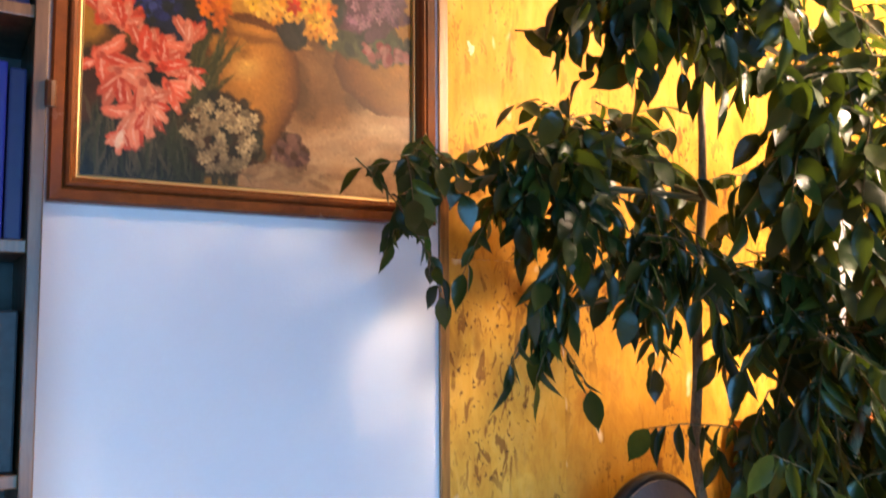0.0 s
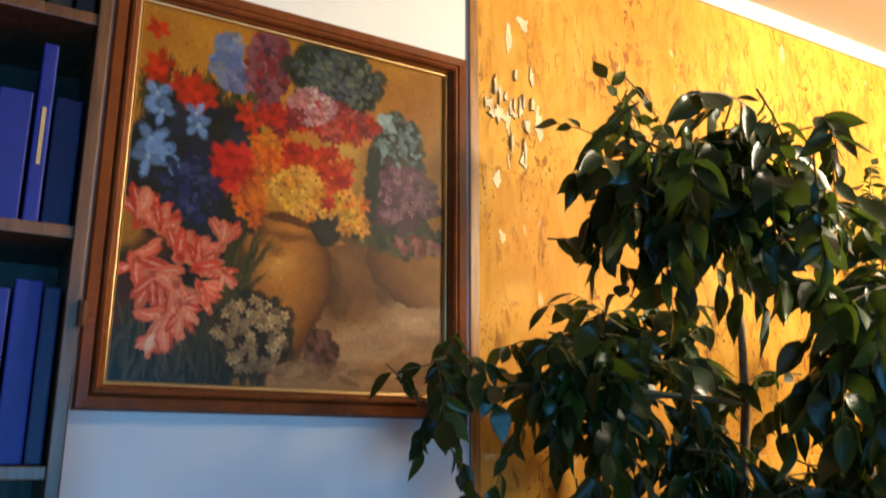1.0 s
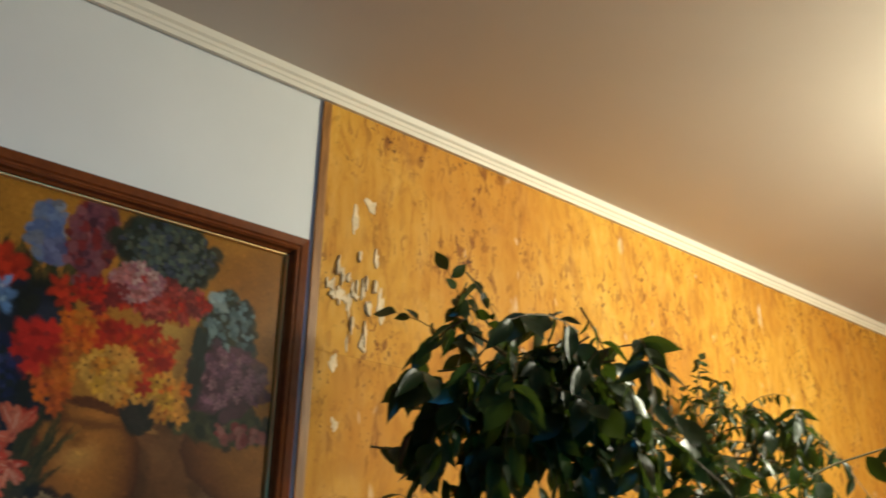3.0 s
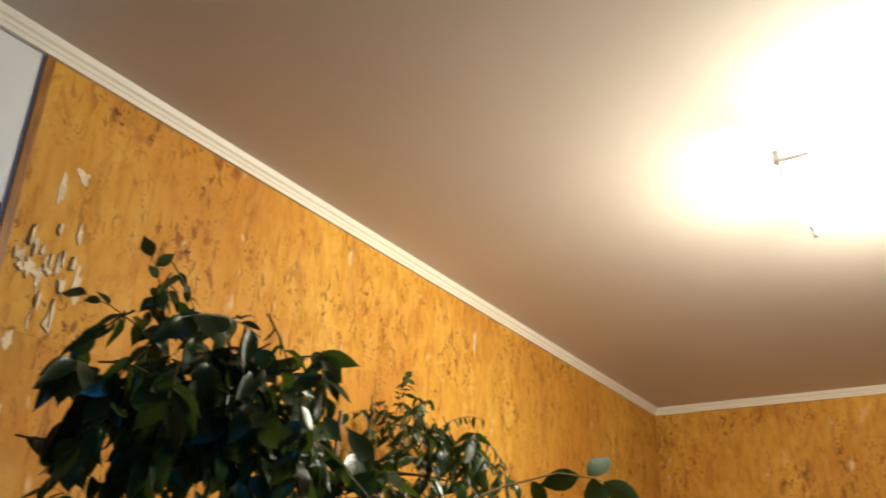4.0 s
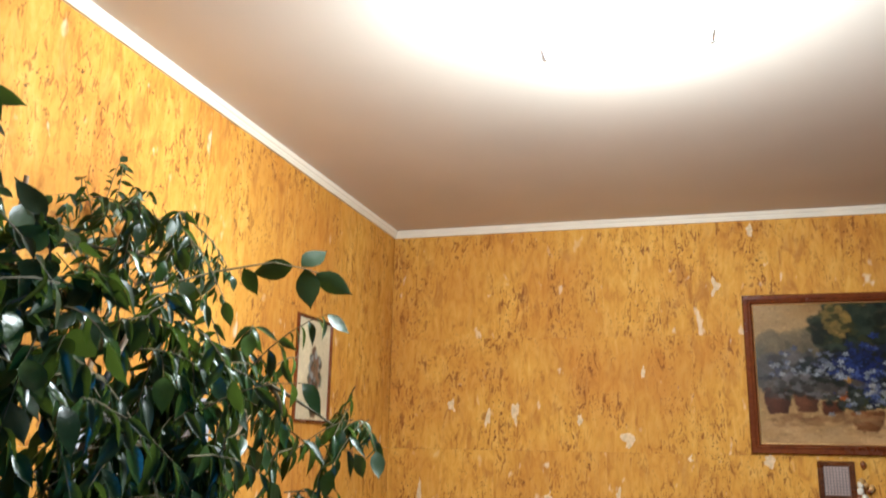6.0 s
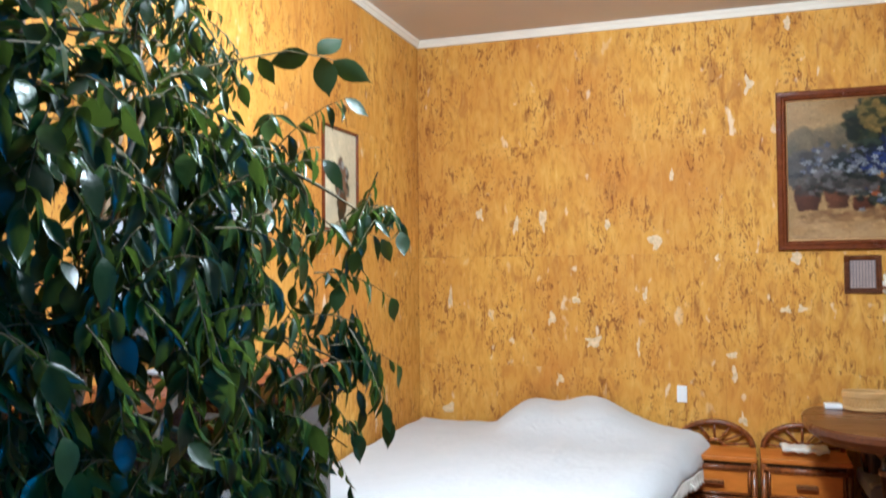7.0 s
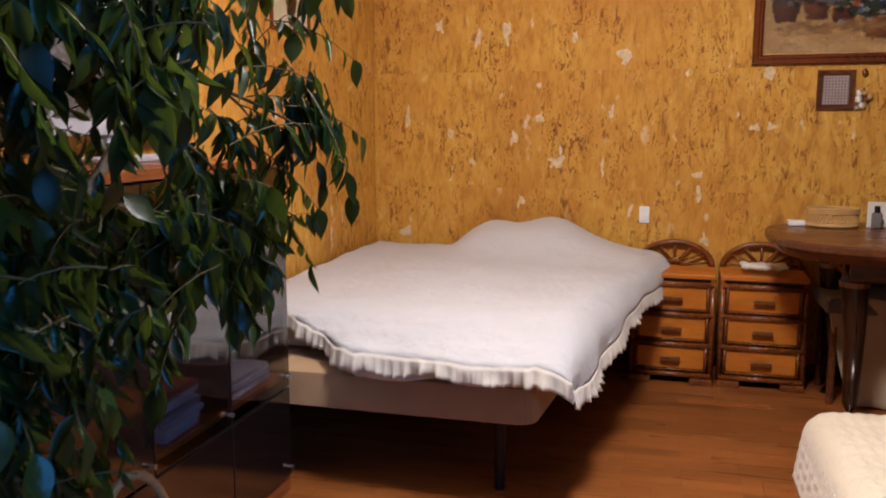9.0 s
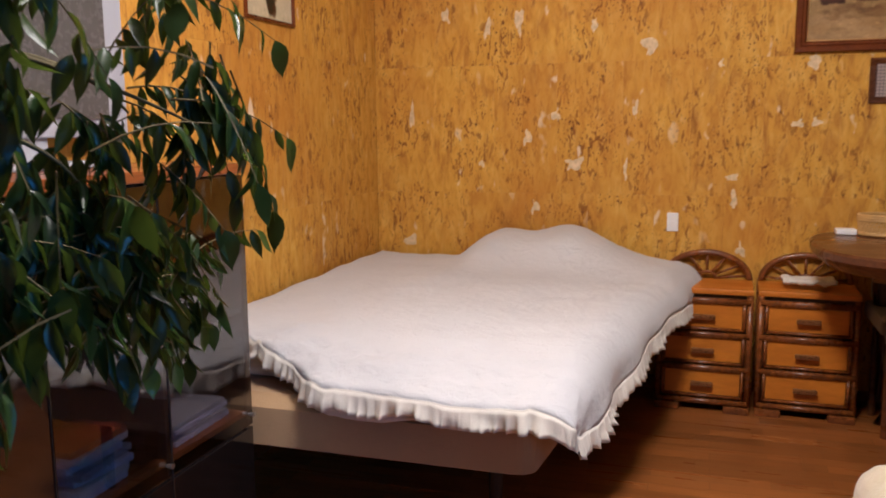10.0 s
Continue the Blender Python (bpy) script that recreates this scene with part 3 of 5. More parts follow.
RED, SALMON, ORANGE, YELLOW = (0.55, 0.045, 0.025), (0.72, 0.20, 0.11), (0.72, 0.22, 0.03), (0.78, 0.45, 0.07)
PINK, MAROON, PURPLE, BLUE = (0.62, 0.27, 0.25), (0.30, 0.05, 0.05), (0.16, 0.06, 0.09), (0.24, 0.32, 0.46)
DEEP, LEAFY, UMBER, SAND, OCHRE = (0.035, 0.04, 0.028), (0.08, 0.085, 0.035), (0.12, 0.055, 0.02), (0.55, 0.34, 0.15), (0.58, 0.30, 0.07)

c = Canvas(360, 386, OCHRE, 1)
c.a *= (1.12 - 0.30 * np.abs(c.u - 0.75) - 0.25 * c.v)[..., None]
c.cloud(160, 0.50, 0.06, 0.60, 0.20, 0.09, (OCHRE, (0.62, 0.33, 0.07), (0.50, 0.24, 0.05)), alpha=0.3)
c.cloud(90, 0.93, 0.28, 0.12, 0.26, 0.07, ((0.56, 0.28, 0.06), (0.44, 0.20, 0.04)), alpha=0.3)
# the sandy ground and the shade behind the urn
c.cloud(260, 0.78, 0.87, 0.40, 0.17, 0.09, ((0.52, 0.31, 0.17), (0.60, 0.38, 0.22), (0.48, 0.27, 0.14)), 0.35, 0.0, 0.45)
c.cloud(120, 0.68, 0.68, 0.10, 0.12, 0.06, (UMBER, (0.26, 0.12, 0.045), (0.34, 0.17, 0.07)), alpha=0.4)
# reeds and dark beds at the back
c.reeds(130, 0.02, 0.36, 0.30, 0.16, (LEAFY, (0.12, 0.11, 0.04), (0.05, 0.06, 0.035)))
c.cloud(260, 0.15, 0.44, 0.16, 0.16, 0.035, (DEEP, (0.03, 0.04, 0.07), (0.05, 0.06, 0.09)), 1.6, 0.2)
c.cloud(200, 0.24, 0.56, 0.10, 0.12, 0.03, (DEEP, (0.02, 0.025, 0.02), (0.03, 0.04, 0.06)), 1.5)
c.cloud(260, 0.13, 0.88, 0.20, 0.15, 0.035, (DEEP, (0.03, 0.035, 0.018), UMBER, (0.02, 0.025, 0.015)), 2.2, 0.3)
c.reeds(150, 0.0, 0.42, 1.0, 0.22, (LEAFY, (0.10, 0.09, 0.045), (0.03, 0.035, 0.02), (0.16, 0.13, 0.07)))
c.cloud(80, 0.249, 0.107, 0.040, 0.075, 0.016, ((0.26, 0.32, 0.46), (0.34, 0.36, 0.42), (0.18, 0.24, 0.42)), 1.1)
c.cloud(60, 0.29, 0.16, 0.03, 0.03, 0.014, ((0.26, 0.28, 0.42), (0.18, 0.18, 0.32)), 1.0)
c.cloud(220, 0.376, 0.095, 0.062, 0.115, 0.014, (MAROON, PURPLE, (0.28, 0.11, 0.14), (0.36, 0.16, 0.18)), 1.1)
c.cloud(300, 0.60, 0.085, 0.14, 0.105, 0.022, (DEEP, (0.04, 0.06, 0.05), (0.07, 0.085, 0.06)), 1.2)
c.cloud(240, 0.61, 0.085, 0.13, 0.095, 0.009, ((0.12, 0.16, 0.16), (0.16, 0.19, 0.16), (0.10, 0.12, 0.17), (0.20, 0.21, 0.15)), 1.0)
c.cloud(160, 0.825, 0.28, 0.085, 0.12, 0.022, (DEEP, (0.05, 0.08, 0.08), LEAFY), 1.1)
c.cloud(120, 0.83, 0.27, 0.078, 0.11, 0.009, ((0.20, 0.28, 0.30), (0.14, 0.20, 0.20), (0.26, 0.33, 0.32)), 1.0)
c.cloud(16, 0.785, 0.20, 0.03, 0.025, 0.014, ((0.44, 0.50, 0.48), (0.34, 0.42, 0.42)), 1.0)
# the brown pot with purple flowers
c.pot(((0.575, 0.73, 1.06), (0.63, 0.715, 1.07), (0.69, 0.75, 1.06), (0.735, 0.83, 1.02), (0.75, 0.90, 0.98)), (0.54, 0.25, 0.06), 0.95, (0.14, 0.045, 0.018))
c.cloud(140, 0.842, 0.545, 0.145, 0.045, 0.018, (LEAFY, DEEP, (0.12, 0.13, 0.06)), 1.3)
c.cloud(260, 0.845, 0.425, 0.125, 0.090, 0.018, (PURPLE, (0.12, 0.035, 0.06), (0.20, 0.08, 0.11)), 1.0)
for k in range(70):
    q, t = math.sqrt(c.r.rand()), 6.283 * c.r.rand()
    c.bloom(0.845 + 0.125 * q * math.cos(t), 0.42 + 0.085 * q * math.sin(t), 0.014, ((0.30, 0.14, 0.19), (0.24, 0.10, 0.16), (0.36, 0.19, 0.22))[c.r.randint(3)], PURPLE, 5)
c.cloud(34, 0.90, 0.565, 0.08, 0.025, 0.013, ((0.40, 0.13, 0.12), MAROON, (0.46, 0.20, 0.18)), 1.0)
# the tan vase behind, then the tall urn
c.pot(((0.285, 0.545, 0.718), (0.34, 0.548, 0.712), (0.42, 0.555, 0.700), (0.50, 0.57, 0.68)), (0.66, 0.42, 0.13), 0.45, (0.34, 0.18, 0.05))
c.cloud(60, 0.735, 0.39, 0.018, 0.10, 0.014, (DEEP, (0.04, 0.06, 0.05)), 1.8, 0.1, 0.8)
c.pot(((0.520, 0.355, 0.600), (0.540, 0.335, 0.612), (0.560, 0.352, 0.600), (0.580, 0.375, 0.585), (0.600, 0.350, 0.598), (0.640, 0.318, 0.615), (0.690, 0.310, 0.618), (0.740, 0.322, 0.610), (0.790, 0.345, 0.592), (0.840, 0.378, 0.562), (0.890, 0.405, 0.535), (0.930, 0.415, 0.522), (0.950, 0.425, 0.510)), (0.56, 0.26, 0.065), 0.50, (0.13, 0.042, 0.014))
c.dab(0.475, 0.538, 0.098, 0.014, (0.16, 0.055, 0.018), 0.04, 3, 0.9)
c.dab(0.478, 0.585, 0.11, 0.016, (0.22, 0.085, 0.024), 0.0, 1.2, 0.7)
c.dab(0.445, 0.665, 0.070, 0.045, (0.74, 0.44, 0.15), -0.3, 0.9, 0.65)
c.cloud(30, 0.40, 0.615, 0.05, 0.02, 0.03, ((0.40, 0.17, 0.04), (0.50, 0.24, 0.06)), 0.6, 0.3, 0.4)
c.dab(0.60, 0.575, 0.055, 0.010, (0.50, 0.27, 0.09), 0.25, 3, 0.8)
c.cloud(36, 0.59, 0.545, 0.035, 0.03, 0.018, (DEEP, (0.07, 0.06, 0.05)), 1.6, -0.5)
c.reeds(40, 0.28, 0.36, 0.80, 0.25, (LEAFY, (0.16, 0.13, 0.05), (0.10, 0.09, 0.03)), 0.35)
# flowers over the urn
for k in range(26):
    c.bloom(0.465 + c.r.normal(0, 0.055), 0.357 + c.r.normal(0, 0.026), 0.030, (RED, (0.66, 0.10, 0.02), (0.70, 0.16, 0.03))[c.r.randint(3)], MAROON, 6)
for k in range(20):
    c.bloom(0.37 + c.r.normal(0, 0.03), 0.39 + c.r.normal(0, 0.035), 0.024, (ORANGE, (0.74, 0.30, 0.05), (0.70, 0.16, 0.03))[c.r.randint(3)], MAROON, 6)
for k in range(62):
    q, t = math.sqrt(c.r.rand()), 6.283 * c.r.rand()
    c.bloom(0.52 + 0.105 * q * math.cos(t), 0.450 + 0.060 * q * math.sin(t), 0.023, (YELLOW, (0.80, 0.46, 0.12), (0.78, 0.40, 0.10), (0.74, 0.32, 0.05))[c.r.randint(4)], UMBER, 5)
for k in range(16):
    c.bloom(0.630 + c.r.normal(0, 0.022), 0.40 + c.r.normal(0, 0.035), 0.024, (RED, (0.66, 0.12, 0.03))[c.r.randint(2)], MAROON, 6)
for k in range(20):
    c.bloom(0.676 + c.r.normal(0, 0.026), 0.505 + c.r.normal(0, 0.03), 0.023, (YELLOW, ORANGE, (0.78, 0.38, 0.08))[c.r.randint(3)], UMBER, 5)
for k in range(22):
    c.bloom(0.338 + c.r.normal(0, 0.03), 0.49 + c.r.normal(0, 0.028), 0.024, ((0.70, 0.24, 0.05), ORANGE, (0.66, 0.18, 0.04))[c.r.randint(3)], MAROON, 6)
for u, v, z in ((0.272, 0.40, 0.050), (0.268, 0.45, 0.048), (0.30, 0.425, 0.042), (0.245, 0.425, 0.036), (0.305, 0.385, 0.036)):
    c.bloom(u, v, z, (0.62, 0.05, 0.035), MAROON, 7)
for k in range(90):
    q, t = math.sqrt(c.r.rand()), 6.283 * c.r.rand()
    c.bloom(0.60 + 0.15 * q * math.cos(t), 0.225 + 0.055 * q * math.sin(t), 0.020, ((0.52, 0.10, 0.08), MAROON, (0.58, 0.15, 0.12), RED)[c.r.randint(4)], MAROON, 5)
for k in range(60):
    q, t = math.sqrt(c.r.rand()), 6.283 * c.r.rand()
    c.bloom(0.525 + 0.07 * q * math.cos(t), 0.195 + 0.045 * q * math.sin(t), 0.018, (PINK, (0.62, 0.38, 0.38), (0.66, 0.46, 0.42), (0.50, 0.22, 0.26))[c.r.randint(4)], MAROON, 5)
for k in range(26):
    c.bloom(0.425 + c.r.normal(0, 0.025), 0.245 + c.r.normal(0, 0.022), 0.020, (RED, (0.50, 0.06, 0.05), MAROON)[c.r.randint(3)], MAROON, 5)
for u, v, z in ((0.322, 0.255, 0.040), (0.335, 0.285, 0.030), (0.161, 0.220, 0.050), (0.125, 0.215, 0.042), (0.195, 0.235, 0.038), (0.165, 0.255, 0.036), (0.056, 0.165, 0.042), (0.045, 0.195, 0.036), (0.039, 0.067, 0.032)):
    c.bloom(u, v, z, (0.62, 0.075, 0.03), (0.40, 0.03, 0.02), 5)
for u, v, z in ((0.063, 0.255, 0.040), (0.075, 0.295, 0.034), (0.172, 0.285, 0.034), (0.185, 0.320, 0.036), (0.055, 0.375, 0.046), (0.050, 0.425, 0.046), (0.085, 0.395, 0.032), (0.113, 0.410, 0.028), (0.118, 0.435, 0.026)):
    c.bloom(u, v, z, (0.24, 0.38, 0.60), (0.50, 0.60, 0.68), 4)
c.cloud(160, 0.17, 0.49, 0.075, 0.085, 0.012, ((0.045, 0.06, 0.16), (0.03, 0.04, 0.09), (0.08, 0.10, 0.22), DEEP), 1.1)
# pink lilies: long ragged petals in sprays
for u, v, z, way in ((0.045, 0.60, 0.105, -1.7), (0.095, 0.62, 0.080, -1.0), (0.040, 0.70, 0.100, 0.6), (0.085, 0.735, 0.095, 1.0), (0.155, 0.685, 0.100, -0.9), (0.150, 0.750, 0.110, 1.3), (0.205, 0.700, 0.085, -0.3), (0.215, 0.745, 0.080, 0.4), (0.125, 0.820, 0.095, 1.7), (0.170, 0.800, 0.080, 1.2), (0.105, 0.880, 0.060, 1.8), (0.275, 0.635, 0.075, -1.5), (0.280, 0.700, 0.060, 1.3)):
    for k in range(10):
        t = way + c.r.normal(0, 0.75)
        q = z * c.r.uniform(0.25, 0.60)
        col = np.array(((0.72, 0.22, 0.13), (0.64, 0.10, 0.05), (0.76, 0.30, 0.19), (0.68, 0.15, 0.08))[c.r.randint(4)]) * c.r.uniform(0.75, 1.15)
        c.dab(u + 0.75 * q * math.cos(t), v + q * math.sin(t), z * 0.50, z * 0.15, col, t, 5, 0.95)
        c.dab(u + 0.9 * q * math.cos(t), v + 1.15 * q * math.sin(t), z * 0.30, z * 0.035, (0.82, 0.50, 0.38), t + 0.1, 3, 0.6)
    c.dab(u, v, z * 0.10, z * 0.10, (0.36, 0.04, 0.02), 0, 3, 0.6)
c.dab(0.100, 0.90, 0.009, 0.026, (0.80, 0.56, 0.42), 0.3, 3, 1.0)
# the small white bunch and the one by the foot
c.cloud(190, 0.380, 0.865, 0.098, 0.095, 0.025, (DEEP, (0.06, 0.04, 0.02), UMBER, (0.09, 0.08, 0.04)), 1.0)
for k in range(95):
    q, t = math.sqrt(c.r.rand()), 6.283 * c.r.rand()
    c.bloom(0.380 + 0.105 * q * math.cos(t), 0.865 + 0.100 * q * math.sin(t), 0.014, np.array((0.50, 0.36, 0.20)) * c.r.uniform(0.45, 1.2), (0.24, 0.13, 0.05), 5)
c.cloud(80, 0.580, 0.895, 0.050, 0.045, 0.016, (UMBER, (0.18, 0.08, 0.06), (0.30, 0.15, 0.10), (0.22, 0.11, 0.08)), 1.0)
c.cloud(40, 0.60, 0.955, 0.16, 0.02, 0.04, ((0.56, 0.36, 0.20), (0.40, 0.22, 0.11)), 0.3, 0.0, 0.5)
c.finish(5200, 0.0065, 0.59)
framed("painting", "large oil painting of red flowers and a clay urn", "painting", (-0.079, WALL_Y + 0.003, 2.330), (0.711, 0, 0), (0, 0, -0.766), (0, -1, 0), 0.042, 0.032, FRAME_WOOD, c, paint_label="oil painting of garden flowers round a clay urn")

c = Canvas(240, 186, (0.52, 0.36, 0.18), 2)
c.cloud(120, 0.3, 0.10, 0.6, 0.2, 0.11, ((0.56, 0.40, 0.21), (0.48, 0.31, 0.14)), alpha=0.35)
c.cloud(160, 0.4, 0.92, 0.6, 0.10, 0.08, ((0.55, 0.37, 0.19), (0.62, 0.44, 0.25)), 0.35, 0.0, 0.5)
c.reeds(120, 0.02, 0.40, 0.62, 0.30, ((0.20, 0.17, 0.11), (0.14, 0.13, 0.09), (0.26, 0.22, 0.15)))
c.cloud(220, 0.22, 0.33, 0.22, 0.12, 0.028, ((0.25, 0.20, 0.13), (0.18, 0.16, 0.11), (0.30, 0.24, 0.15)), 1.8, 0.1, 0.5)
c.cloud(240, 0.20, 0.50, 0.20, 0.13, 0.03, ((0.15, 0.13, 0.12), (0.10, 0.10, 0.10), (0.20, 0.18, 0.17)), 1.3)
c.cloud(380, 0.66, 0.20, 0.34, 0.22, 0.035, (DEEP, (0.05, 0.07, 0.05), (0.07, 0.09, 0.06), LEAFY), 1.2)
c.cloud(90, 0.42, 0.12, 0.06, 0.10, 0.018, ((0.26, 0.20, 0.07), LEAFY, (0.34, 0.24, 0.08)), 1.2)
c.cloud(300, 0.56, 0.48, 0.30, 0.17, 0.03, (DEEP, (0.04, 0.05, 0.08), (0.05, 0.06, 0.06)), 1.2)
c.pot(((0.60, 0.02, 0.16), (0.70, 0.03, 0.17), (0.79, 0.05, 0.15)), (0.20, 0.085, 0.045), 0.4, (0.09, 0.04, 0.025))
c.pot(((0.58, 0.15, 0.31), (0.66, 0.17, 0.30), (0.78, 0.19, 0.29)), (0.26, 0.12, 0.06), 0.3, (0.10, 0.045, 0.025))
c.pot(((0.70, 0.30, 0.42), (0.80, 0.31, 0.42)), (0.20, 0.08, 0.04), 0.3, (0.08, 0.03, 0.015))
c.pot(((0.76, 0.43, 0.62), (0.84, 0.45, 0.61), (0.91, 0.47, 0.58)), (0.36, 0.18, 0.075), 0.3, (0.16, 0.07, 0.03))
c.pot(((0.74, 0.74, 0.98), (0.84, 0.76, 0.96), (0.92, 0.80, 0.92)), (0.40, 0.19, 0.07), 0.4, (0.14, 0.05, 0.02))
c.cloud(160, 0.50, 0.68, 0.16, 0.07, 0.018, (DEEP, LEAFY, (0.08, 0.09, 0.08)), 1.2)
for k in range(70):
    c.bloom(0.04 + 0.42 * c.r.rand(), 0.47 + c.r.normal(0, 0.07), 0.016, ((0.36, 0.36, 0.38), (0.24, 0.25, 0.31), (0.46, 0.45, 0.45), (0.15, 0.15, 0.21))[c.r.randint(4)], (0.2, 0.2, 0.2), 5)
for k in range(120):
    c.bloom(0.52 + c.r.normal(0, 0.085), 0.47 + c.r.normal(0, 0.085), 0.022, ((0.035, 0.05, 0.18), (0.05, 0.08, 0.26), (0.12, 0.16, 0.36), (0.03, 0.04, 0.10))[c.r.randint(4)], DEEP, 5)
for k in range(34):
    c.bloom(0.46 + c.r.normal(0, 0.10), 0.55 + c.r.normal(0, 0.10), 0.017, ((0.46, 0.48, 0.52), (0.36, 0.38, 0.42))[c.r.randint(2)], DEEP, 5)
for k in range(7):
    c.bloom(0.415 + c.r.normal(0, 0.025), 0.60 + c.r.normal(0, 0.03), 0.022, ((0.64, 0.36, 0.08), (0.60, 0.20, 0.05))[c.r.randint(2)], UMBER, 5)
for k in range(110):
    c.bloom(0.74 + c.r.normal(0, 0.12), 0.64 + c.r.normal(0, 0.06), 0.015, ((0.44, 0.43, 0.42), (0.20, 0.22, 0.34))[c.r.randint(2)], (0.3, 0.25, 0.1), 5)
c.cloud(150, 0.26, 0.60, 0.22, 0.07, 0.022, ((0.10, 0.09, 0.08), (0.16, 0.13, 0.11), DEEP, (0.22, 0.20, 0.20)), 1.2, None, 0.7)
c.cloud(60, 0.30, 0.83, 0.28, 0.04, 0.04, ((0.44, 0.29, 0.15), (0.30, 0.17, 0.08)), 0.4, 0.0, 0.4)
c.finish(3400, 0.010, 0.74)
framed("painting", "wide oil painting of blue flowers in clay pots", "painting", (WALL_X + 0.003, -0.488, 2.298), (0, -1.02, 0), (0, 0, -0.788), (-1, 0, 0), 0.046, 0.030, FRAME_WOOD, c, 0.005, GILT, "oil painting of blue flowers in clay pots")

c = Canvas(90, 70, (0.62, 0.55, 0.40), 3)
c.cloud(60, 0.5, 0.5, 0.6, 0.6, 0.15, ((0.66, 0.58, 0.42), (0.56, 0.50, 0.36)), alpha=0.3)
c.cloud(110, 0.55, 0.55, 0.16, 0.26, 0.05, (DEEP, (0.16, 0.18, 0.14), (0.26, 0.16, 0.10), (0.34, 0.36, 0.36)), 1.0)
c.cloud(40, 0.55, 0.80, 0.10, 0.12, 0.05, (DEEP, UMBER), 1.0)
c.finish(500, 0.02, 1.0)
framed("picture", "small framed print of a dark bouquet on cream", "picture", (3.25, WALL_Y + 0.003, 2.075), (0.37, 0, 0), (0, 0, -0.47), (0, -1, 0), 0.014, 0.016, FRAME_WOOD, c, 0.0)

tile = thing("lace_picture", "small square dark frame around white lace", "picture")
for bm in mitred_frame((WALL_X + 0.003, -0.783, 1.482), (0, -0.165, 0), (0, 0, -0.186), (-1, 0, 0), 0.026, 0.018):
    part("frame_rail", bm, TABLE_WOOD, tile)
part("lace", box(WALL_X - 0.006, WALL_X + 0.003, -0.923, -0.808, 1.320, 1.457), LACE, tile, "square of white lace")
for k in range(8):
    for q in range(10):
        y, z = -0.8165 - k * 0.0136, 1.3285 + q * 0.0136
        part("lace_motif", box(WALL_X - 0.0085, WALL_X - 0.0055, y - 0.005, y + 0.005, z - 0.005, z + 0.005, 0.002), MOTIF, tile)

bunch = thing("dried_flower_bunch", "small bunch of dried flowers hung on the cork wall", "ornament")
rng = random.Random(9)
for k in range(14):
    y, z = -0.985 + rng.uniform(-0.035, 0.035), 1.40 + rng.uniform(-0.09, 0.08)
    bm = bmesh.new()
    bmesh.ops.create_icosphere(bm, subdivisions=1, radius=rng.uniform(0.010, 0.019), matrix=Matrix.Translation((WALL_X - 0.014, y, z)) @ Matrix.Diagonal((0.6, 1, 1.3, 1)))
    part("dried_flower", bm, (CREAM_LATTICE, TAN_BOARD, BAMBOO, PAPER)[k % 4], bunch, smooth=True)
part("stalk", tube([(WALL_X - 0.004, -0.985, 1.30), (WALL_X - 0.012, -0.985, 1.40)], 0.004, 6), BAMBOO, bunch)

switch = thing("light_switch", "white plastic rocker switch on the cork wall", "switch")
part("plate", box(WALL_X - 0.010, WALL_X + 0.001, -0.040, 0.010, 0.738, 0.822, 0.004), PLASTIC, switch)
part("rocker", box(WALL_X - 0.015, WALL_X - 0.0095, -0.030, 0.000, 0.752, 0.785, 0.002), PLASTIC, switch)


# ---- bed and bedspread ----
BX0, BX1, BY1 = 2.65, 4.42, 1.39


def side_y(x):
    """The right-hand edge of the mattress."""
    return 0.26 - 0.09 * (x - BX0)


bed = thing("bed", "low double bed with a beige upholstered base on dark legs", "bed")
bm = bmesh.new()
rows = []
for z, g in ((0.275, 0.02), (0.285, 0.0), (0.40, 0.0), (0.43, 0.05)):
    ring = []
    for x, y, sx, sy in ((BX0 + 0.03, side_y(BX0), 1, 1), (BX1, side_y(BX1), -1, 1), (BX1, BY1, -1, -1), (BX0 + 0.03, BY1, 1, -1)):
        n = 5
        start = {(1, 1): 180, (-1, 1): 270, (-1, -1): 0, (1, -1): 90}[(sx, sy)]
        r = 0.05
        for k in range(n):
            t = radians(start + 90 * k / (n - 1))
            ring.append(bm.verts.new((x + sx * (r + g) + r * math.cos(t), y + sy * (r + g) + r * math.sin(t), z)))
    rows.append(ring)
for a, b in zip(rows, rows[1:]):
    for k in range(len(a)):
        bm.faces.new((a[k], a[(k + 1) % len(a)], b[(k + 1) % len(a)], b[k]))
bm.faces.new(rows[0][::-1])
bm.faces.new(rows[-1])
part("base", bm, BED_CLOTH, bed, "beige upholstered box base")
part("mattress", box(BX0 + 0.19, BX1, 0.22, BY1 - 0.01, 0.435, 0.56, 0.03), COVER, bed)
for x, y in ((2.82, 0.40), (2.82, 1.28), (4.3, 0.2), (4.3, 1.28)):
    part("leg", tube([(x, y, 0), (x, y, 0.28)], [0.018, 0.022], 12), BLACK_METAL, bed)


def cover_y(x):
    """The fold of the bedspread over that edge."""
    return 0.150 - 0.174 * (x - BX0)


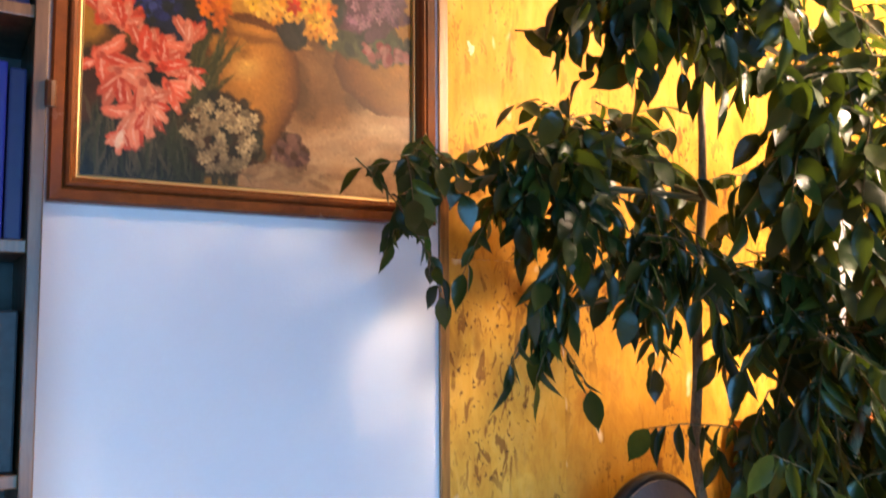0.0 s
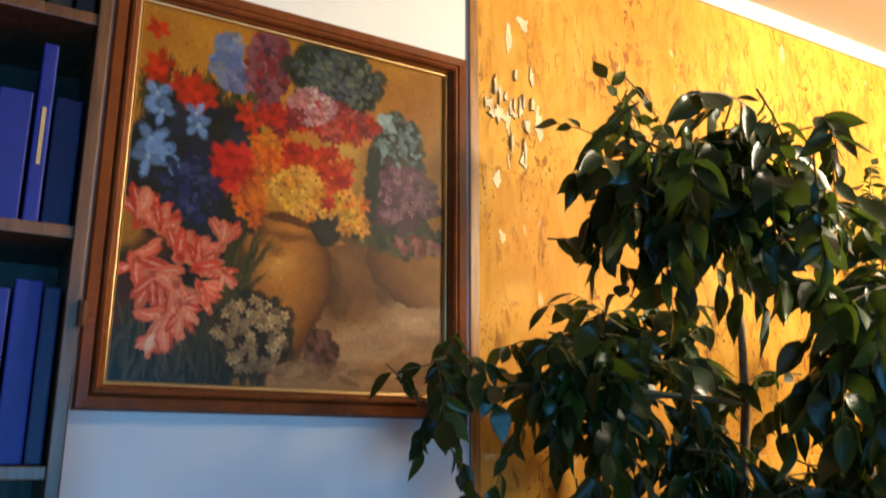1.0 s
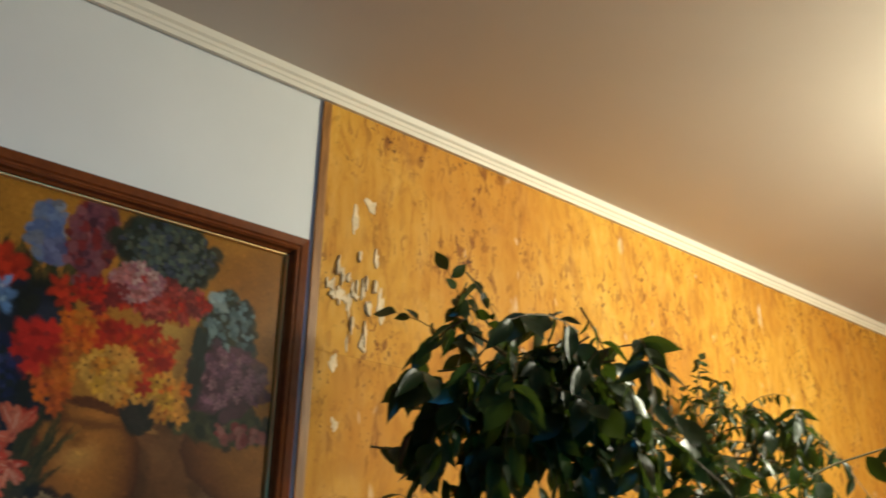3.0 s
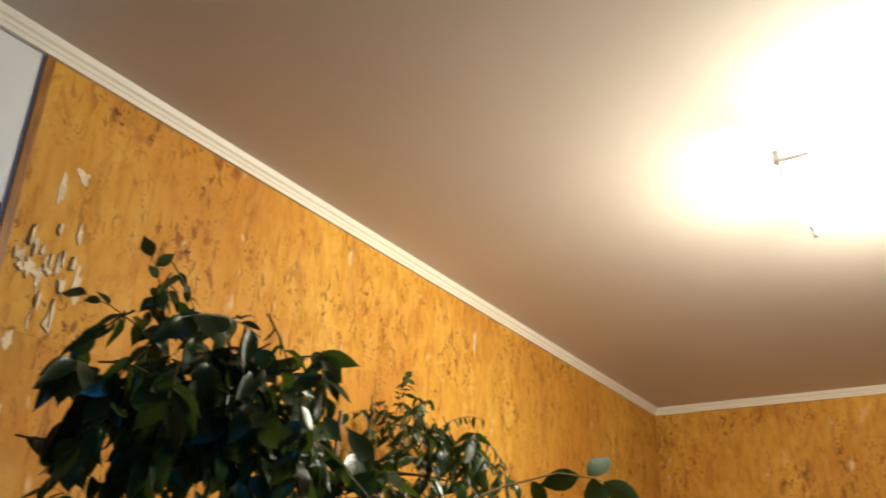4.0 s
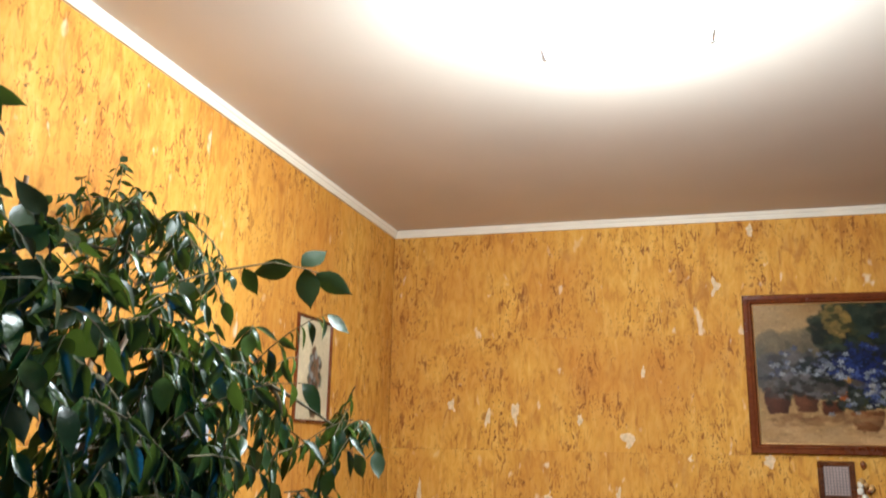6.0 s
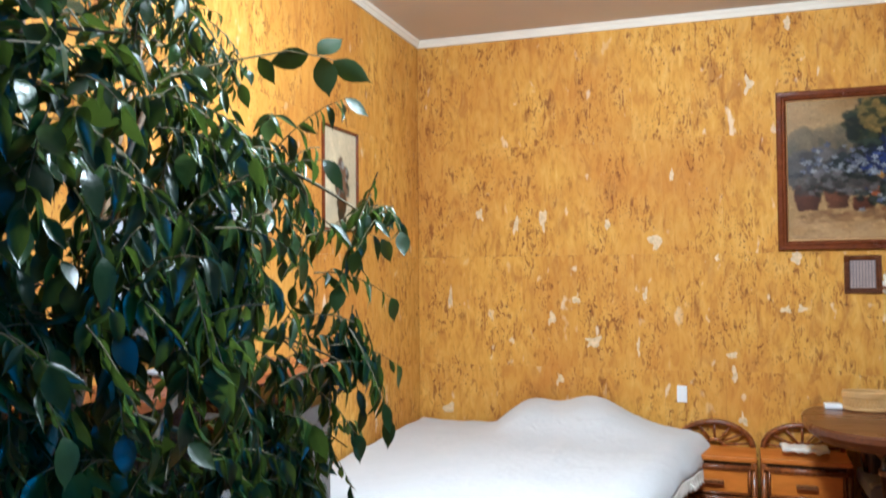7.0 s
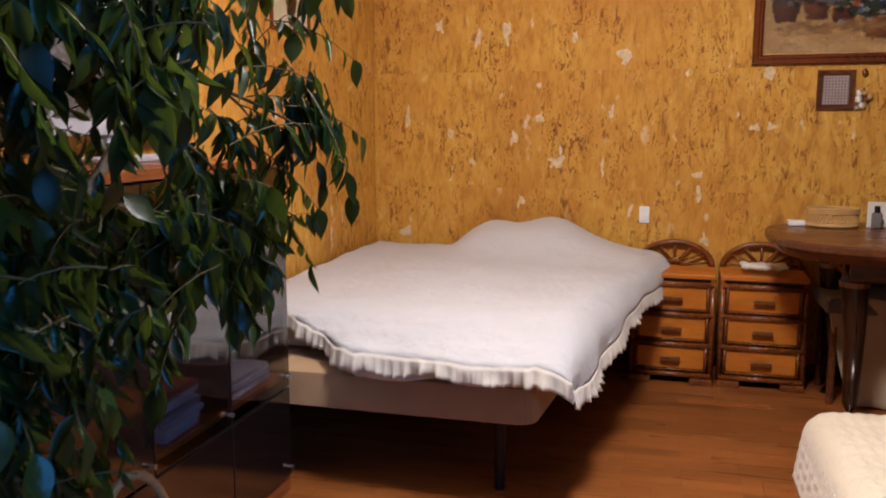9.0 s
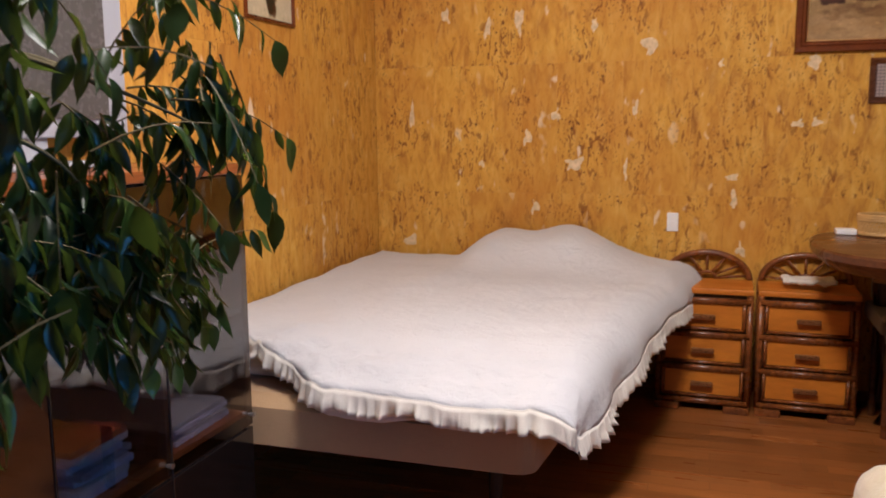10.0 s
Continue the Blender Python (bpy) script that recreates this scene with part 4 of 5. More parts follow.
def spread_point(p, q):
    """A point of the bedspread: p metres in from the foot edge of the mattress, q metres in from its side edge; below zero it hangs."""
    x0 = BX0 - 0.020

    # round over the foot and the side
    def fold(d, r):
        if d >= r:
            return d, 0.0
        if d >= r - r * math.pi / 2:
            t = (r - d) / r
            return r - r * math.sin(t), r - r * math.cos(t)
        rest = (r - r * math.pi / 2) - d
        return -0.06 * rest, r + rest

    fx, dx = fold(p, 0.30)
    fy, dy = fold(q, 0.12)
    x = x0 + fx
    drop = max(dx, dy) + 0.78 * min(dx, dy)
    x = min(x, BX1 - 0.01)
    y = cover_y(x) + fy
    # the foot end bellies out, but for the stretch beside the cabinet
    s = min(1, max(0, (1.06 - y) / 0.25))
    x -= 0.125 * s * s * (3 - 2 * s) * min(1, dx / 0.13)
    top = 0.598
    # the two pillows below the spread, at the head
    head = 1 / (1 + math.exp(-(x - 4.06) / 0.055))
    hump = 0.115 / (1 + math.exp(-(0.87 - y) / 0.035)) / (1 + math.exp(-(y - 0.19) / 0.085)) + 0.045 * math.exp(-((y - 0.42) / 0.14) ** 2) + 0.022 * math.exp(-((y - 0.74) / 0.10) ** 2)
    top += head * hump + 0.02 * math.exp(-((x - 3.6) / 0.5) ** 2) * math.exp(-((y - 0.7) / 0.4) ** 2)
    wrinkle = noise.noise((x * 4, y * 4, 0)) * 0.012 + noise.noise((x * 9 + 3 * y, y * 6, 3)) * 0.004 + noise.noise((x * 38, y * 26, 8)) * 0.0022
    wrinkle += 0.0035 * math.exp(-((p + 0.01) / 0.07) ** 2) * math.sin(60 * p + 4 * noise.noise((y * 4, 0, 5)))
    wrinkle += 0.017 * math.exp(-((p - 0.13) / 0.09) ** 2) * noise.noise((y * 8, p * 30, 4)) + 0.010 * math.exp(-((p - 0.10) / 0.07) ** 2) * noise.noise((y * 22, p * 55, 9))
    z = top - drop + wrinkle
    if drop > 0.05:
        w = min(1, (drop - 0.05) / 0.15)
        x += (0.016 * math.sin(y * 19 + 1) + 0.010 * noise.noise((y * 9, z * 4, 1))) * w * (1 if dx > dy else 0.3)
        y += (0.018 * math.sin(x * 17) + 0.010 * noise.noise((x * 9, z * 4, 2))) * w * (1 if dy >= dx else 0.3)
    return Vector((x, y, z))


def hem_p(q):
    """How far the spread hangs at the foot."""
    return -(-0.046 + 0.010 * math.sin(q * 5) - 0.12 * max(0, (q - 0.75) / 0.4) ** 2)


def hem_q(p):
    """How far it hangs at the side."""
    return -(0.10 + 0.03 * math.sin(p * 4 + 0.5) - 0.03 * min(1, max(0, p / 1.4)))


N, M = 120, 110
pts = np.zeros((N, M, 3))
for i in range(N):
    for j in range(M):
        a, b = i / (N - 1), j / (M - 1)
        q = -0.16 + b * (BY1 + 0.155)
        p = hem_p(max(q, 0)) + a * (1.80 - hem_p(max(q, 0)))
        q0 = hem_q(max(p, 0))
        width = BY1 - cover_y(BX0 + max(0, min(p, 1.75))) - 0.012
        q = q0 + b * (width - q0)
        if p < 0.15 and q < 0.12:
            # the corner is cut round
            P, Q = 0.15 - hem_p(0), 0.12 - hem_q(0)
            r = (((0.15 - p) / P) ** 2.2 + ((0.12 - q) / Q) ** 2.2) ** (1 / 2.2)
            if r > 1:
                p, q = 0.15 - (0.15 - p) / r, 0.12 - (0.12 - q) / r
        pts[i, j] = spread_point(p, q)
spread = thing("bedspread", "rumpled white quilted bedspread with a ruffled hem", "bedspread")
grid_mesh("cover", pts, COVER, spread, "white quilted cotton", 0.006)

# hem line, piping and the gathered ruffle
line = [Vector(pts[0, j]) for j in range(M - 1, -1, -1)] + [Vector(pts[i, 0]) for i in range(1, N - 2)]
part("piping", tube(line, 0.0045, 6), RUFFLE, spread, "corded seam", True)
dense = []
for a, b in zip(line, line[1:]):
    k = max(1, int((b - a).length / 0.006))
    dense += [a.lerp(b, t / k) for t in range(k)]
R = np.zeros((6, len(dense), 3))
s = 0.0
for j, v in enumerate(dense):
    d = dense[min(j + 1, len(dense) - 1)] - dense[max(j - 1, 0)]
    s += 0.006
    o = Vector((-d.y, d.x, 0))
    o = (-o if o.dot(Vector((3.5, 0.8, 0)) - v) > 0 else o).normalized() if o.length > 1e-6 else Vector((-1, 0, 0))
    ph = s * 2 * math.pi / 0.040 + 10.0 * noise.noise((s * 5, 0, 0))
    length = 0.057 + 0.030 * noise.noise((s * 7, 3, 0))
    for i in range(6):
        f = i / 5
        R[i, j] = v + o * (0.004 + f * (0.010 + (0.007 + 0.012 * noise.noise((s * 6, 7, 0))) * math.sin(ph) + 0.004 * math.sin(2.3 * ph) + 0.016 * noise.noise((s * 14, 2, f)))) + Vector((0, 0, -length * f))
        R[i, j] += np.array(d.normalized() if d.length else d) * (0.005 * f * math.cos(ph))
grid_mesh("ruffle", R, RUFFLE, spread, "gathered cream cotton frill", 0.002)
# a loose edge of the lining that sags below the frill
sag = [j for j in range(len(dense)) if 0.52 < dense[j].y < 0.98 and dense[j].x < 3.0]
W = np.zeros((4, len(sag), 3))
for n, j in enumerate(sag):
    f = math.sin(math.pi * n / max(1, len(sag) - 1))
    for i in range(4):
        W[i, n] = (dense[j].x + 0.014 + 0.004 * noise.noise((n * 0.08, i, 2)), dense[j].y, dense[j].z - 0.036 - (0.006 + 0.044 * f) * i / 3)
grid_mesh("lining", W, RUFFLE, spread, "sagging cream lining edge", 0.003)


# ---- nightstands ----
def nightstand(label):
    """Origin at the front middle of the base; x runs back to the wall, y across."""
    e = thing("nightstand", label, "nightstand", "rattan nightstands")
    w, d, top = 0.19, 0.255, 0.534
    part("body", box(0.012, d, -w + 0.012, w - 0.012, 0.05, top - 0.02), CABINET_BODY, e)
    part("top", box(-0.006, d + 0.004, -w - 0.004, w + 0.004, top - 0.024, top, 0.006), DRAWER, e, "orange veneer top")
    for s in (-1, 1):
        for x in (0.006, d - 0.01):
            part("post", tube([(x, s * (w - 0.008), 0.03), (x, s * (w - 0.008), top - 0.024)], 0.014, 10), BAMBOO, e, smooth=True)
        part("foot", box(-0.02, d, s * (w + 0.004), s * (w - 0.10), 0.0, 0.032, 0.008), BAMBOO, e)
    for z in (0.045, 0.192, 0.338, 0.484):
        part("rail", tube([(-0.004, -w + 0.006, z), (-0.004, w - 0.006, z)], 0.012, 10), BAMBOO, e, smooth=True)
    for k, (z0, z1) in enumerate(((0.070, 0.180), (0.216, 0.326), (0.362, 0.472))):
        dr = part("drawer", box(-0.004, 0.03, -w + 0.038, w - 0.038, z0 + 0.006, z1 - 0.002, 0.003), DRAWER, e, "orange veneer drawer front")
        bm = bmesh.new()
        y0, y1, za, zb = -w + 0.030, w - 0.030, z0, z1 + 0.004
        for a, b in (((y0, za), (y1, za)), ((y0, zb), (y1, zb)), ((y0, za), (y0, zb)), ((y1, za), (y1, zb))):
            add_tube(bm, [(-0.008, a[0], a[1]), (-0.008, b[0], b[1])], 0.0065, 8)
        part("beading", bm, BAMBOO, dr, "dark cane edging", True)
        zc = (z0 + z1) / 2
        bm = bmesh.new()
        add_box(bm, -0.034, -0.018, -0.046, 0.046, zc - 0.010, zc + 0.010, 0.005, 3)
        for s in (-1, 1):
            add_box(bm, -0.020, -0.003, s * 0.034 - 0.007, s * 0.034 + 0.007, zc - 0.007, zc + 0.007, 0.002)
        part("handle", bm, BRONZE, dr, "dark bronze pull")
    # the arched back rail with its fan of spokes
    xb, r, rise = d - 0.008, w - 0.010, 0.118
    arch = [(xb, r * math.cos(t), top + rise * math.sin(t)) for t in np.linspace(0, math.pi, 21)]
    part("arch", tube([(xb, a[1], a[2]) for a in arch], 0.0135, 10), BAMBOO, e, "bent cane arch", True)
    hub = [(xb, 0.040 * math.cos(t), top + 0.032 * math.sin(t)) for t in np.linspace(0, math.pi, 9)]
    part("hub", tube(hub, 0.007, 8), BAMBOO, e, smooth=True)
    for t in np.linspace(0.16, math.pi - 0.16, 7):
        part("spoke", tube([(xb, 0.040 * math.cos(t), top + 0.032 * math.sin(t)), (xb, (r - 0.01) * math.cos(t), top + (rise - 0.008) * math.sin(t))], 0.006, 6), BAMBOO, e, smooth=True)
    return e


night = nightstand("dark cane nightstand with three orange drawers and an arched back")
night.matrix_world = pose(4.192, -0.572, 0, 0, 0, -1.5)
other = copy_thing(night, pose(4.19, -0.165, 0, 0, 0, -1.5))
other["label"] = "dark cane nightstand with three orange drawers, partly behind the bedspread"

bm = bmesh.new()
for k in range(26):
    a = k / 25
    for j in range(8):
        b = j / 7
        bm.verts.new((4.235 + 0.11 * b + 0.008 * noise.noise((a * 5, b * 3, 1)), -0.475 - 0.20 * a, 0.542 + 0.012 * noise.noise((a * 7, b * 5, 4)) + 0.018))
bm.verts.ensure_lookup_table()
for k in range(25):
    for j in range(7):
        bm.faces.new((bm.verts[k * 8 + j], bm.verts[k * 8 + j + 1], bm.verts[k * 8 + 8 + j + 1], bm.verts[k * 8 + 8 + j]))
cloth = link("folded_cloth", bm, RUFFLE, smooth=True)
tagged(cloth, "crumpled cream cloth lying on the nightstand", "cloth")
sol = cloth.modifiers.new("thickness", "SOLIDIFY")
sol.thickness = 0.018


# ---- table and the things on it ----
table = thing("table", "dark polished wooden table with a bowed top", "table")
TZ = 0.775
outline = [(3.955 + 0.485 * math.copysign(abs(math.cos(t)) ** 0.70, math.cos(t)), -1.385 + 0.845 * math.copysign(abs(math.sin(t)) ** 0.62, math.sin(t))) for t in np.linspace(0, 2 * math.pi, 65)[:-1]]
bm = bmesh.new()
rings = []
for z, g in ((TZ - 0.075, 0.05), (TZ - 0.045, 0.012), (TZ - 0.03, 0.0), (TZ - 0.008, 0.0), (TZ, 0.008)):
    rings.append([bm.verts.new((x + (3.955 - x) * g / 0.485, y + (-1.385 - y) * g / 0.845, z)) for x, y in outline])
for a, b in zip(rings, rings[1:]):
    for k in range(64):
        bm.faces.new((a[k], a[(k + 1) % 64], b[(k + 1) % 64], b[k]))
bm.faces.new(rings[0][::-1])
bm.faces.new(rings[-1])
part("tabletop", bm, TABLE_WOOD, table)
bm = bmesh.new()
add_box(bm, 3.70, 4.30, -2.0, -0.83, TZ - 0.16, TZ - 0.076, 0.006)
part("apron", bm, TABLE_WOOD, table)
for x, y in ((3.76, -0.87), (4.24, -0.87), (3.76, -1.95), (4.24, -1.95)):
    leg = part("leg", tube([(x - 0.02, y, 0), (x - 0.006, y, 0.10), (x, y, 0.40), (x + 0.01, y + 0.01, 0.60), (x, y, TZ - 0.08)], [0.031, 0.029, 0.042, 0.056, 0.050], 14), LEG_WOOD, table, smooth=True)
    part("collar", tube([(x + 0.01, y + 0.01, 0.585), (x + 0.01, y + 0.01, 0.605)], 0.0585, 16), BRONZE, leg, "worn metal collar")

tray = thing("lattice_basket", "oval cream basket with a diamond lattice side", "basket")
CX, CY = 4.20, -0.84
def oval(t, k=1.0):
    return (CX + 0.070 * k * math.cos(t), CY + 0.108 * k * math.sin(t))
ts = np.linspace(0, 2 * math.pi, 41)[:-1]
for z, r in ((TZ + 0.010, 0.010), (TZ + 0.064, 0.006), (TZ + 0.073, 0.0065), (TZ + 0.082, 0.0065)):
    part("rim", tube([(*oval(t, 0.94 if z < TZ + 0.02 else 1.0), z) for t in ts], r, 6, True), CREAM_LATTICE, tray, smooth=True)
for k in range(36):
    for s in (-1, 1):
        t0 = 2 * math.pi * k / 36
        part("lattice_strip", tube([(*oval(t0 + s * 0.30 * u, 0.95 + 0.04 * u), TZ + 0.016 + 0.046 * u) for u in (0, 0.33, 0.67, 1)], 0.0032, 5), CREAM_LATTICE, tray)
bm = bmesh.new()
bm.faces.new([bm.verts.new((*oval(t, 0.92), TZ + 0.006)) for t in ts])
bmesh.ops.extrude_face_region(bm, geom=bm.faces[:])
for v in bm.verts[:40]:
    v.co.z -= 0.004
part("bottom", bm, CREAM_LATTICE, tray)

tagged(link("soap_box", box(4.19, 4.25, -0.730, -0.655, TZ + 0.001, TZ + 0.024, 0.006, 3), PLASTIC), "small white plastic box on the table", "box")

card = thing("perfume_bottle", "dark perfume bottle before a pale card", "bottle")
part("bottle", box(4.16, 4.19, -1.035, -0.995, TZ, TZ + 0.07, 0.008, 3), DARK_PRINT, card)
part("cap", tube([(4.175, -1.015, TZ + 0.07), (4.175, -1.015, TZ + 0.10)], 0.012, 12), BLACK_METAL, card)
tagged(link("card", box(4.215, 4.222, -1.075, -0.985, TZ + 0.001, TZ + 0.115), PAPER), "pale card standing on the table", "card")
bowl = tagged(link("wooden_bowl", lathe([(0.05, 0), (0.085, 0.02), (0.105, 0.055), (0.10, 0.055), (0.08, 0.024), (0.0, 0.012)], 28, False), BAMBOO, smooth=True), "turned brown wooden bowl on the table", "bowl")
bowl.matrix_world = pose(4.10, -1.14, TZ)
jug = thing("coffee_pot", "small black pot with a pale lid", "pot")
part("body", lathe([(0.035, 0.0), (0.045, 0.03), (0.040, 0.075), (0.034, 0.085)], 20), BLACK_METAL, jug, smooth=True)
part("lid", lathe([(0.034, 0.086), (0.030, 0.10), (0.006, 0.108), (0.008, 0.122), (0.0, 0.126)], 20, False), PLASTIC, jug, smooth=True)
part("handle", tube([(0.0, 0.04, 0.07), (0.0, 0.075, 0.068), (0.0, 0.078, 0.03), (0.0, 0.042, 0.02)], 0.005, 8), BLACK_METAL, jug, smooth=True)
jug.matrix_world = pose(4.10, -1.13, TZ + 0.025)

# under the table: a covered chair and a tan chest
seat = thing("slipcovered_chair", "chair under the table in a cream slipcover", "chair")
grid_mesh("slipcover", np.array([[(3.98 + 0.07 * math.sin(3 * a) + 0.03 * math.sin(9 * b), -0.80 - 0.12 * a - 0.45 * b, 0.50 - 0.49 * a) for b in np.linspace(0, 1, 16)] for a in np.linspace(0, 1, 14)]), SLIP_LINEN, seat, "hanging cream slipcover", 0.008)
part("seat", box(3.98, 4.36, -1.24, -0.80, 0.42, 0.49, 0.02), GREY_CLOTH, seat, "dark grey seat pad")
part("back", box(4.30, 4.36, -1.22, -0.82, 0.49, 0.70, 0.02), GREY_CLOTH, seat)
for x, y in ((4.05, -0.85), (4.33, -0.85), (4.05, -1.2), (4.33, -1.2)):
    part("leg", tube([(x, y, 0), (x, y, 0.42)], 0.016, 8), TABLE_WOOD, seat)
chest = thing("chest", "tan chest with a dark ring pull under the table", "chest")
part("body", box(3.93, 4.3, -1.86, -1.30, 0.0, 0.46, 0.008), TAN_BOARD, chest)
part("ring_pull", tube([(3.922, -1.40 + 0.03 * math.cos(t), 0.26 + 0.03 * math.sin(t)) for t in np.linspace(0, 2 * math.pi, 17)[:-1]], 0.005, 6, True), BLACK_METAL, chest)


# ---- armchair arm with a knitted throw ----
chair = thing("armchair", "low armchair hidden under a cream knitted throw", "armchair")
part("seat_box", box(2.30, 2.86, -1.15, -0.60, 0.06, 0.30, 0.03), CREAM_CLOTH, chair)
for x, y in ((2.36, -0.62), (2.80, -0.62), (2.36, -1.08), (2.80, -1.08)):
    part("leg", tube([(x, y, 0), (x, y, 0.06)], 0.02, 8), BLACK_METAL, chair)
N2, M2 = 110, 110
T = np.zeros((N2, M2, 3))
for i in range(N2):
    for j in range(M2):
        a, b = i / (N2 - 1), j / (M2 - 1)
        # across the arm (towards the room) and along it
        d = -0.19 + 0.84 * a
        r = 0.065
        def over(d):
            if d >= r:
                return d, 0.0
            if d >= r - r * math.pi / 2:
                t = (r - d) / r
                return r - r * math.sin(t), r - r * math.cos(t)
            return 0.0, r + (r - r * math.pi / 2) - d
        fy, dz = over(d)
        e2 = -0.30 + 0.95 * b
        fx, dx = over(e2)
        drop = min(0.33, max(dz, dx) + 0.25 * min(dz, dx))
        x = 2.27 + fx - 0.05 * dx
        y = -0.575 - fy + 0.13 * dz
        z = 0.320 - drop
        cable = 0.0022 * abs(math.sin(e2 * 40)) + 0.0016 * math.sin(d * 170 + 3.0 * abs(math.sin(e2 * 40)))
        n2 = 0.006 * noise.noise((x * 5, y * 5, z * 5))
        T[i, j] = (x - cable * (drop > 0.1), y + cable * (drop > 0.1), z + cable + n2)
throw = thing("knitted_throw", "cream cable-knit throw draped over the armchair", "throw")
grid_mesh("knit", T, KNIT, throw, thick=0.008)

for j in range(6, 74, 9):
    ridge = [Vector(T[i, j]) + Vector((-0.003, 0.003, 0.002)) for i in range(2, N2 - 6)]
    twist = [p + Vector((0.004 * math.sin(k * 1.3), 0.004 * math.cos(k * 1.3), 0)) for k, p in enumerate(ridge)]
    part("cable_stitch", tube(twist, [0.0036 + 0.0014 * math.sin(k * 2.1) for k in range(len(twist))], 6), KNIT, throw, "raised knitted cable", True)


# ---- black lacquered cabinet ----
CX0, CX1, CY0, CZ = 1.50, 2.632, 1.08, 1.122
cab = thing("cabinet", "low cabinet with black mirror-glossy doors and a reddish top", "cabinet")
YB = WALL_Y - 0.02
# inside parts nearly black: the shade behind the doors is put into their colour
part("back", box(CX0 + 0.018, CX1 - 0.018, YB - 0.010, YB, 0.05, CZ - 0.03), DARK_INSIDE, cab)
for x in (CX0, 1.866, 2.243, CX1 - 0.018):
    part("upright", box(x, x + 0.018, CY0 + 0.022, YB - 0.011, 0.05, CZ - 0.03), DARK_INSIDE if CX0 < x < CX1 - 0.1 else CABINET_BODY, cab)
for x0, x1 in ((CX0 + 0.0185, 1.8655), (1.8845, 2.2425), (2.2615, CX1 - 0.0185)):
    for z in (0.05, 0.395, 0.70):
        part("shelf", box(x0, x1, CY0 + 0.026, YB - 0.011, z, z + 0.016), CABINET_TOP if z == 0.395 else DARK_INSIDE, cab)
part("top", box(CX0 - 0.01, CX1 + 0.004, CY0 - 0.004, WALL_Y - 0.02, CZ - 0.028, CZ, 0.004), CABINET_TOP, cab, "reddish brown wooden top")
part("plinth", box(CX0, CX1 - 0.004, CY0 + 0.004, WALL_Y - 0.03, 0.0, 0.048), CABINET_TOP, cab, "reddish brown plinth")
for x0, x1, z0, z1 in ((CX0, 1.872, 0.056, 0.36), (1.878, 2.249, 0.056, 0.36), (2.255, CX1, 0.056, 0.36), (CX0, 1.872, 0.368, CZ - 0.034), (1.878, 2.249, 0.368, CZ - 0.034), (2.255, CX1, 0.368, CZ - 0.034)):
    door = part("door", box(x0, x1, CY0, CY0 + 0.020, z0, z1, 0.002), SMOKED if z0 > 0.3 and x0 > 1.8 else LACQUER, cab, "smoked glass door" if z0 > 0.3 and x0 > 1.8 else "black glossy door")
    door.visible_shadow = not (z0 > 0.3 and x0 > 1.8)
    part("knob", tube([(x1 - 0.02, CY0 - 0.018, z0 + 0.035), (x1 - 0.02, CY0 + 0.001, z0 + 0.035)], [0.007, 0.004], 12), STEEL, door, "small steel knob")
for x in (1.875, 2.252):
    part("edge_strip", box(x - 0.0015, x + 0.0015, CY0 - 0.001, CY0 + 0.018, 0.056, CZ - 0.034), BLACK_METAL, cab, "thin dark edge between the doors")

rng = random.Random(31)
for k in range(7):
    z = 0.412 + k * 0.018
    half = rng.uniform(0.085, 0.112)
    mag = link("magazine", box(-half, half, -0.07, 0.07, 0, 0.0165, 0.002), RED_CLOTH if k == 6 else (MAGAZINE, PAPER, MAGAZINE, SILVER)[k % 4])
    mag.matrix_world = pose(2.06 + rng.uniform(-0.018, 0.018), 1.20 + rng.uniform(-0.012, 0.008), z, 0, 0, rng.uniform(-8, 8))
    tagged(mag, "red-bound book on a stack behind smoked glass" if k == 6 else "pale magazine in a stack behind smoked glass", "book" if k == 6 else "magazine", "stack in the cabinet")
for k in range(4):
    mag = link("magazine", box(-0.13, 0.13, -0.08, 0.08, 0, 0.0135, 0.002), SILVER if k % 2 else MAGAZINE)
    mag.matrix_world = pose(2.43 + rng.uniform(-0.01, 0.01), 1.21, 0.412 + k * 0.015, 0, 0, rng.uniform(-3, 3))
    tagged(mag, "thin pale magazine lying behind smoked glass", "magazine", "stack in the cabinet")

device = thing("set_top_box", "rounded black plastic box on the shelf behind smoked glass", "box")
part("case", box(2.185, 2.262, 1.125, 1.27, 0.4115, 0.498, 0.020, 4), BLACK_METAL, device)
part("front_panel", box(2.195, 2.252, 1.1225, 1.126, 0.425, 0.485, 0.001), LACQUER, device, "glossy black front")

tv = thing("television", "flat switched-off television in a grey case on the cabinet", "television")
part("case", box(1.88, 2.522, 1.360, 1.402, CZ + 0.075, 1.66, 0.006), SILVER, tv, "grey plastic case")
part("screen", box(1.94, 2.447, 1.3565, 1.361, CZ + 0.120, 1.62, 0.001), SCREEN, tv, "switched-off grey screen")
part("neck", box(2.16, 2.24, 1.372, 1.395, CZ + 0.016, CZ + 0.078, 0.004), SILVER, tv)
part("foot", box(2.02, 2.38, 1.30, 1.398, CZ + 0.001, CZ + 0.017, 0.006), SILVER, tv)

